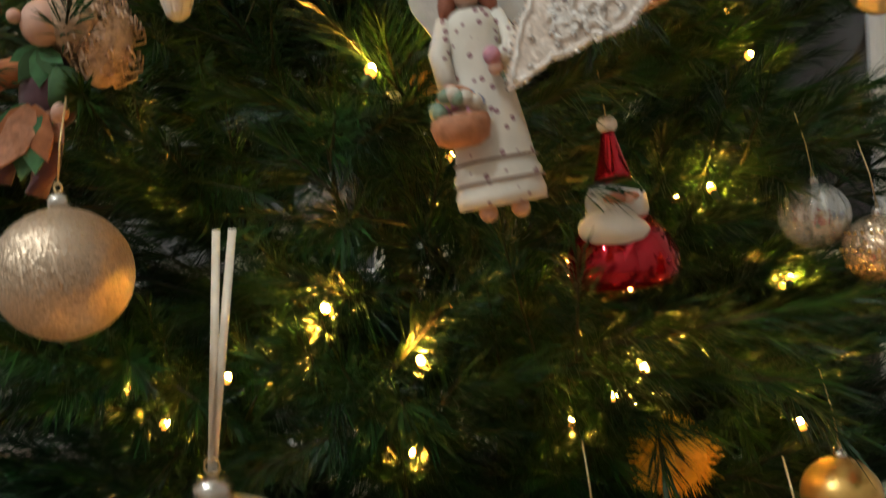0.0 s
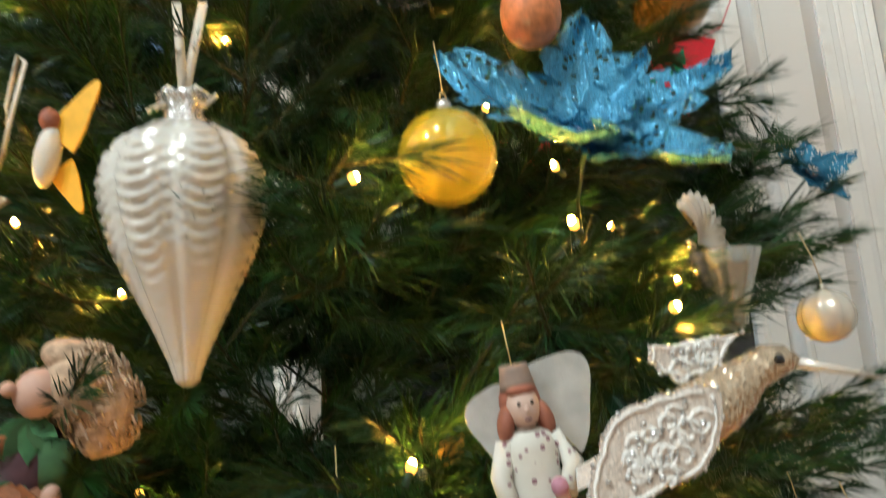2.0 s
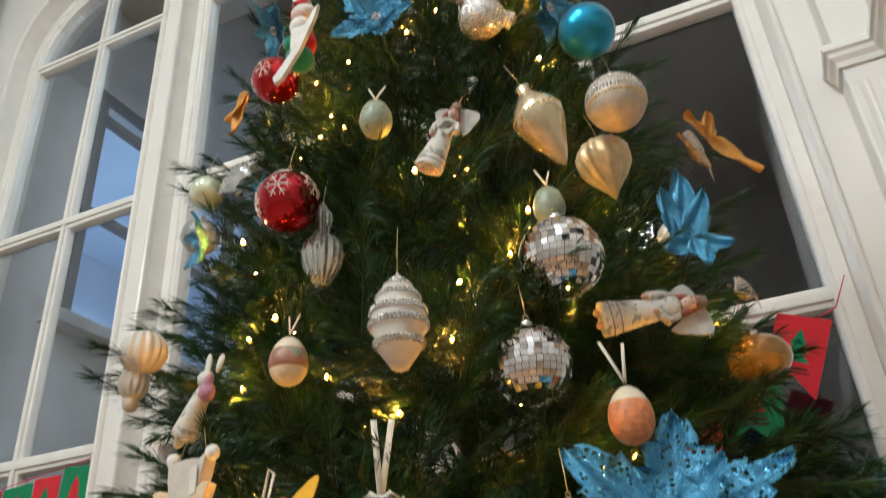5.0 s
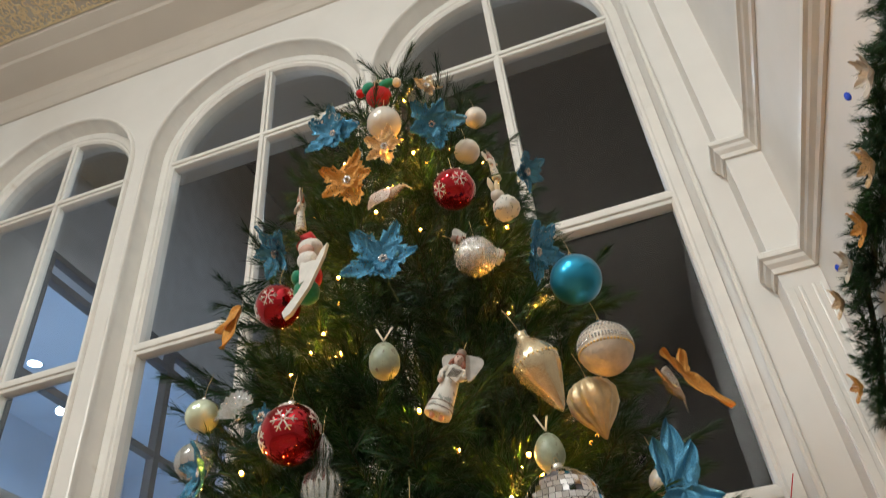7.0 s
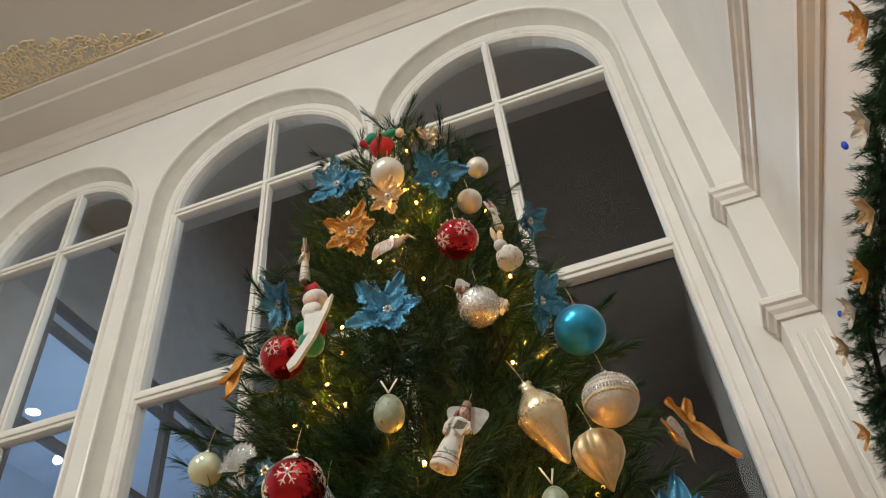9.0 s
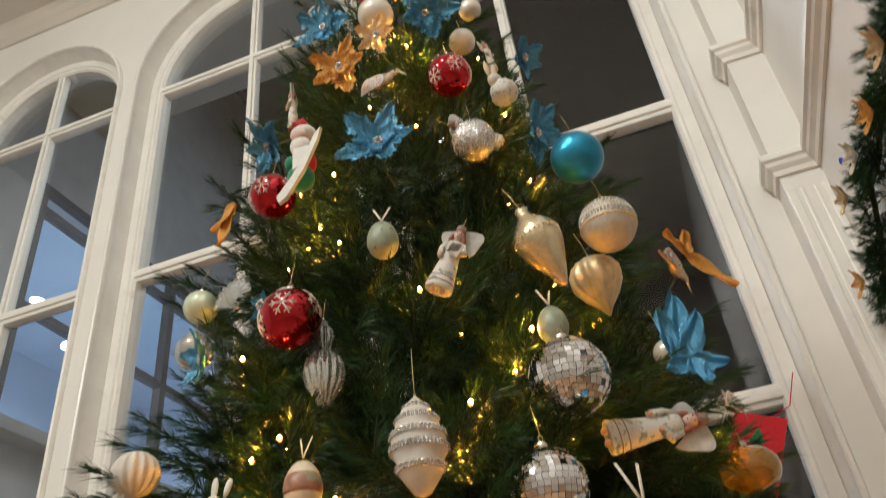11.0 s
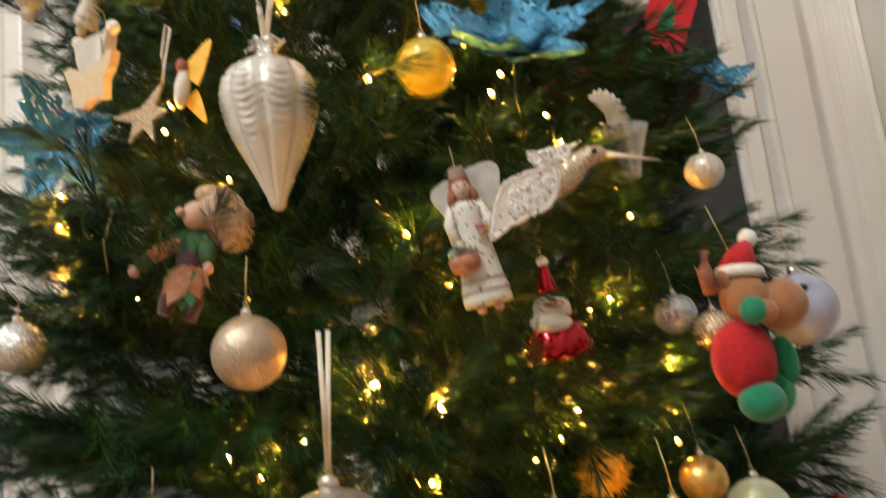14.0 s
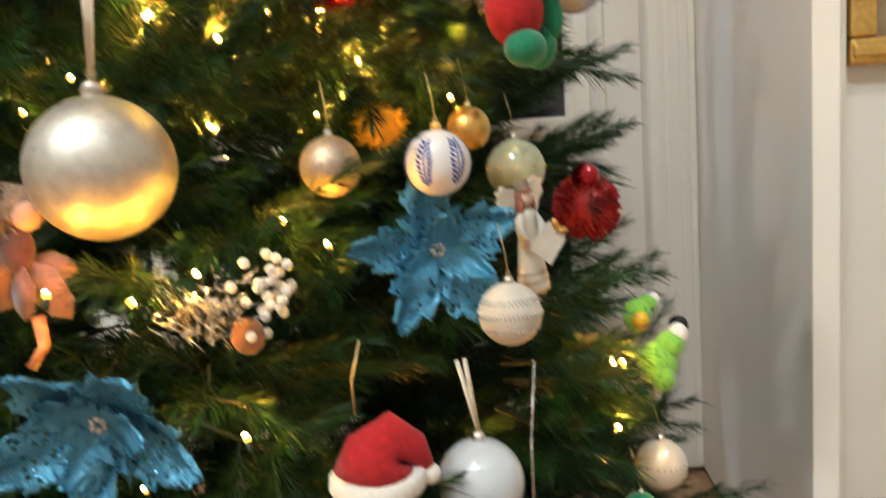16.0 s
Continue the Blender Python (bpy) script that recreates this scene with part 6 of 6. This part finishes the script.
for k in range(34):
    c = Vector((rnd.gauss(0.028, 0.016), rnd.gauss(-0.012, 0.010), rnd.gauss(0.006, 0.020)))
    bb.blob(c, (0.0052,) * 3, seg=8, rings=6)
part("berry_cluster", bb.use(M_FLUFF), spray_thing, "white berries")["kind"] = "stuff"
bb = Build()
for k in range(130):
    a = Vector((rnd.gauss(-0.032, 0.018), rnd.gauss(-0.008, 0.010), rnd.gauss(-0.004, 0.014)))
    d = Vector((rnd.uniform(-1, 1), rnd.uniform(-1, 0.3), rnd.uniform(-0.7, 1))).normalized()
    bb.tube([a, a + d * 0.018], 0.0009, 3)
part("frosted_needles", bb.use(M_SILVERGLIT), spray_thing, "frosted needles")
part("pine_cone", Build().blob((0.006, -0.004, -0.034), (0.016, 0.014, 0.018)).use(M_BROWN), spray_thing, "small brown cone")
tag = thing("gift_tag", "white card gift tag with a gold bow", "gift tag", facing((0.118, 0.525, 0.978), -20, 38))
part("card", Build().plate([(-0.017, -0.02), (0.017, -0.02), (0.017, 0.014), (0.010, 0.021), (-0.010, 0.021), (-0.017, 0.014)], 0.0015).use(M_WHITE, False), tag)
part("bow", Build().blob((-0.006, -0.003, 0.02), (0.007, 0.003, 0.004), (0, 30, 0)).blob((0.006, -0.003, 0.02), (0.007, 0.003, 0.004), (0, -30, 0)).use(M_GOLD), tag, "gold bow")
gift = thing("gift_ornament", "small dark green gift with a gold bow", "ornament", facing((-0.235, 0.470, 1.385), 10, -6))
part("box", Build().box((0, 0, 0), (0.042, 0.02, 0.018), bevel=0.002).use(M_WIRE, False), gift)
part("bow", Build().plate([(0.014, 0.0), (0.040, 0.004), (0.044, 0.020), (0.020, 0.016)], 0.004).use(M_GOLDLEAF, False), gift, "gold bow")
part("label_bar", Build().box((0.004, -0.0112, 0.002), (0.010, 0.001, 0.007)).use(M_WHITE, False), gift)

# icicle tinsel threads and gold hanging loops
for P, h, wd, m in (((0.085, 0.385, 0.80), 0.16, 0.0012, M_SILVERGLIT), ((-0.075, 0.335, 0.885), 0.07, 0.0012, M_THREAD), ((-0.560, 0.370, 1.44), 0.07, 0.001, M_THREAD)):
    o = thing("hanging_thread", "loose metallic hanging thread", "thread", facing(P))
    part("thread", Build().tube([(0.012, 0, h / 2), (0.0, -0.003, 0), (0.002, 0, -h / 2)], wd, 5).use(m), o)

# ---- string lights ----
BULBS = ((-0.056, 0.485, 1.479), (-0.108, 0.431, 1.530), (-0.127, 0.585, 1.612), (-0.245, 0.417, 1.575), (0.010, 0.893, 1.226), (-0.217, 0.415, 1.394), (-0.289, 0.469, 1.246), (-0.212, 0.453, 1.214),
         (-0.087, 0.553, 1.191), (-0.117, 0.60, 1.157), (0.006, 0.80, 1.224), (-0.296, 0.480, 1.245), (-0.158, 0.436, 1.024), (-0.313, 0.266, 0.986), (-0.252, 0.286, 0.973), (-0.162, 0.295, 0.845),
         (0.196, 0.640, 0.801), (0.197, 0.568, 0.822), (0.014, 0.591, 1.145), (-0.651, 0.536, 2.082), (-0.765, 0.72, 2.140), (-0.587, 0.537, 1.943), (-0.632, 0.544, 1.924), (-0.314, 0.540, 1.928))
BULBS += ((-0.263, 0.600, 1.983), (-0.195, 0.647, 2.337), (-0.226, 0.587, 2.034), (-0.037, 0.798, 1.904), (-0.592, 0.347, 1.493), (-0.626, 0.368, 1.465), (-0.667, 0.452, 1.408),
          (0.013, 0.776, 1.233), (-0.363, 0.532, 2.110), (-0.214, 0.70, 2.55), (-0.211, 0.337, 0.989), (-0.103, 0.410, 0.999), (0.190, 0.569, 0.743), (-0.661, 0.443, 1.401))
BULBS += ((-0.180, 0.522, 1.592), (0.000, 0.905, 1.862), (-0.412, 0.590, 2.742), (-0.452, 0.530, 2.585), (-0.365, 0.700, 2.795))
BULBS += ((-0.036, 0.716, 1.522), (-0.089, 0.663, 1.573), (-0.041, 0.638, 1.316), (-0.208, 0.509, 1.348), (-0.032, 0.897, 1.513), (-0.399, 0.49, 1.19), (-0.49, 0.479, 1.182), (-0.452, 0.474, 1.156), (-0.153, 0.602, 1.137), (-0.082, 0.724, 1.313), (-0.506, 0.432, 0.929), (-0.259, 0.755, 2.545), (-0.629, 0.532, 1.848), (-0.106, 0.649, 1.144), (-0.26, 0.53, 1.129), (-0.333, 0.426, 0.74), (0.033, 0.697, 0.677), (-0.55, 0.473, 1.596), (-0.219, 0.638, 1.93), (-0.52, 0.607, 2.295), (-0.407, 0.744, 2.878))
lights = thing("fairy_lights", "string of warm white fairy lights wound round the tree", "string lights")
bulb_mesh = Build().ball(0.0026, pose(0, 0, 0.0042), 10, 6).use(M_BULB).lathe([(0.0024, -0.001), (0.0033, 0.0005), (0.0036, 0.002), (0.0032, 0.0032), (0.0026, 0.0038)], 10).use(M_HALOGLASS).lathe([(0.0026, -0.011), (0.0028, -0.002), (0.0020, -0.001)], 8).use(M_WIRE).mesh("bulb")
cable, rb = [], random.Random(8)
spots = list(BULBS)
for k in range(40):
    f = k / 40
    z = 0.55 + 2.85 * f
    a = f * 2 * math.pi * 11.37
    r = radius(z) * rb.uniform(0.50, 0.80)
    P = (AXIS.x + r * math.cos(a), AXIS.y + r * math.sin(a), z + rb.uniform(-0.05, 0.05))
    cable.append((AXIS.x + r * 0.6 * math.cos(a), AXIS.y + r * 0.6 * math.sin(a), z))
    spots.append(P)
for k in range(44):
    z = 1.25 + 1.85 * ((k * 0.618) % 1.0)
    a = -1.25 + rb.uniform(-1.0, 0.9)
    r = radius(z) * rb.uniform(0.66, 0.86)
    spots.append((AXIS.x + r * math.cos(a), AXIS.y + r * math.sin(a), z))
for k, P in enumerate(spots):
    ob = new("bulb", bulb_mesh)
    ob.parent = lights
    ob.matrix_basis = Matrix.Translation(P) @ pose(0, 0, 0, rb.uniform(-70, 70), rb.uniform(-70, 70), 0)
    if k < len(BULBS):
        NEAR_BULBS.append(P)
NEAR_BULBS.extend(((0.07, 0.93, 1.62), (0.10, 0.97, 1.60), (0.06, 0.95, 1.71), (0.11, 0.93, 1.73)))
part("cable", Build().tube(cable, 0.0011, 4).use(M_WIRE), lights, "thin green cable")

# ---- bunting, garland, picture, added ceiling lamps ----
def flag(P, w, h, material, emblem, turn=0, lean=0):
    o = thing("bunting_flag", "%s felt bunting flag with a cut-out emblem" % ("red" if material is M_FLAGRED else "green"), "bunting", Matrix.Translation(P) @ pose(0, 0, 0, 0, lean, turn), "bunting by the windows")
    part("cloth", Build().plate([(-w / 2, 0), (w / 2, 0), (w / 2, -h), (0, -h * 0.74), (-w / 2, -h)], 0.003).use(material, False), o)
    e = Build()
    for k in range(3):
        s = w * (0.16 + 0.05 * k)
        e.plate([(-s, -h * (0.36 + 0.11 * k)), (s, -h * (0.36 + 0.11 * k)), (0, -h * (0.16 + 0.12 * k))], 0.004)
    part("emblem", e.use(emblem, False), o, "felt tree emblem")
    part("caption_bar", Build().box((0, -0.001, -h * 0.66), (w * 0.5, 0.004, h * 0.03)).box((0, -0.001, -h * 0.71), (w * 0.6, 0.004, h * 0.02)).use(M_PRINT, False), o)


flag((0.15, 2.02, 2.34), 0.15, 0.23, M_FLAGRED, M_FLAGGREEN, -14, 26)
flag((-0.03, 2.02, 2.24), 0.17, 0.25, M_FLAGGREEN, M_FLAGRED, -8, 10)
flag((-0.21, 2.02, 2.17), 0.17, 0.25, M_FLAGRED, M_FLAGGREEN, -4, 8)
for k in range(8):
    flag((-2.90 - 0.185 * k, 2.29, 2.43 - 0.05 * math.sin(k * 0.45)), 0.17, 0.25, (M_FLAGGREEN, M_FLAGRED)[k % 2], (M_FLAGRED, M_FLAGGREEN)[k % 2], rnd.uniform(-4, 4), rnd.uniform(-5, 5))
for pts, wd in (([(0.32, 2.32, 2.56), (0.24, 2.05, 2.36), (-0.03, 2.02, 2.24), (-0.4, 2.05, 2.12)], 0.002), ([(-2.78, 2.30, 2.47), (-3.5, 2.29, 2.38), (-4.4, 2.30, 2.44)], 0.002)):
    thing("red_string", "thin red bunting cord", "cord", build=Build().tube(pts, wd, 5).use(M_FLAGRED))

frame_ob = thing("picture_frame", "ornate gilt picture frame on the far wall", "picture", Matrix.Translation((1.315, 1.9, 1.50)))
fb = Build()
for x, z, sx, sz in ((0, 0.23, 0.68, 0.07), (0, -0.23, 0.68, 0.07), (-0.305, 0, 0.07, 0.39), (0.305, 0, 0.07, 0.39)):
    fb.box((x, -0.03, z), (sx, 0.05, sz), bevel=0.012).box((x, -0.05, z), (sx * 0.98, 0.03, sz * 0.5), bevel=0.008)
part("frame", fb.use(M_GOLD, False), frame_ob)
part("canvas", Build().box((0, -0.012, 0), (0.56, 0.01, 0.42)).use(M_CANVAS, False), frame_ob)

# Unseen fixtures, added where the room lights hang.
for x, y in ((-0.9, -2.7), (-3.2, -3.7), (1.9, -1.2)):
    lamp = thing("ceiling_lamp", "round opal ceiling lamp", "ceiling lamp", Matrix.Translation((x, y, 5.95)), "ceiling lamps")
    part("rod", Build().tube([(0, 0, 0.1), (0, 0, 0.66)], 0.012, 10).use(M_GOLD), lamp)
    part("shade", Build().ball(0.16, None, 32, 20).use(M_ADDEDLAMP), lamp)

grow("christmas_tree", AXIS, radius, 0.35, 3.58, "tall green artificial christmas tree hung with ornaments and warm lights", -0.98)

# pine garland along the band over the opening
garland = thing("pine_garland", "green pine garland with gold flowers on the wall", "garland")
gr = random.Random(4)
V, Fc, K, at = [], [], [], 0
gpath = [(0.615, 2.06 - 0.045 * k, 2.60 + 0.20 * min(1, k / 8) + 0.012 * math.sin(k)) for k in range(62)]
for p in gpath:
    for _ in range(3):
        v, f, k = SPRAYS[0.15][gr.randrange(4)]
        yawd = 180 + gr.uniform(-70, 70)
        m = np.array(Matrix.Translation(Vector(p)) @ pose(0, 0, 0, gr.uniform(0, 360), gr.uniform(-50, 50), yawd) @ pose(0.05, 0, 0) @ Matrix.Scale(0.72, 4))
        V.append(v @ m[:3, :3].T + m[:3, 3])
        Fc.append(f + at)
        K.append(k)
        at += len(v)
green = new("greenery", raw_mesh("greenery", np.concatenate(V), np.concatenate(Fc), np.concatenate(K), (M_NEEDLE, M_STEM)))
green.parent = garland
tagged(green, "dark green pine sprigs", kind="stuff")
part("cord", Build().tube(gpath, 0.008, 6).use(M_STEM), garland)
for k in range(3, 60, 5):
    p = gpath[k]
    m = (M_GOLDLEAF, M_CREAM, M_GOLDPETAL)[k % 3]
    ms = petal_mesh(m.name, 1.0, 0.66, 0.30, 0.40, m, 0.0, 4)
    for q in range(5):
        ob = new("flower_petal", ms[q % 3])
        ob.parent = garland
        ob.matrix_basis = Matrix.Translation((p[0] - 0.07, p[1], p[2] - 0.05 + 0.03 * math.sin(k))) @ pose(0, 0, 0, 0, -90, 0) @ pose(0, 0, 0, 0, 0, 72 * q) @ pose(0, 0, 0, 0, -20, 0) @ Matrix.Diagonal((0.055, 0.05, 0.055, 1))
for k in (12, 26, 40):
    part("garland_bulb", Build().blob(Vector(gpath[k]) + Vector((-0.09, 0.02, 0.01)), (0.007, 0.007, 0.012)).use(M_BLUEPAINT), garland, "blue light")
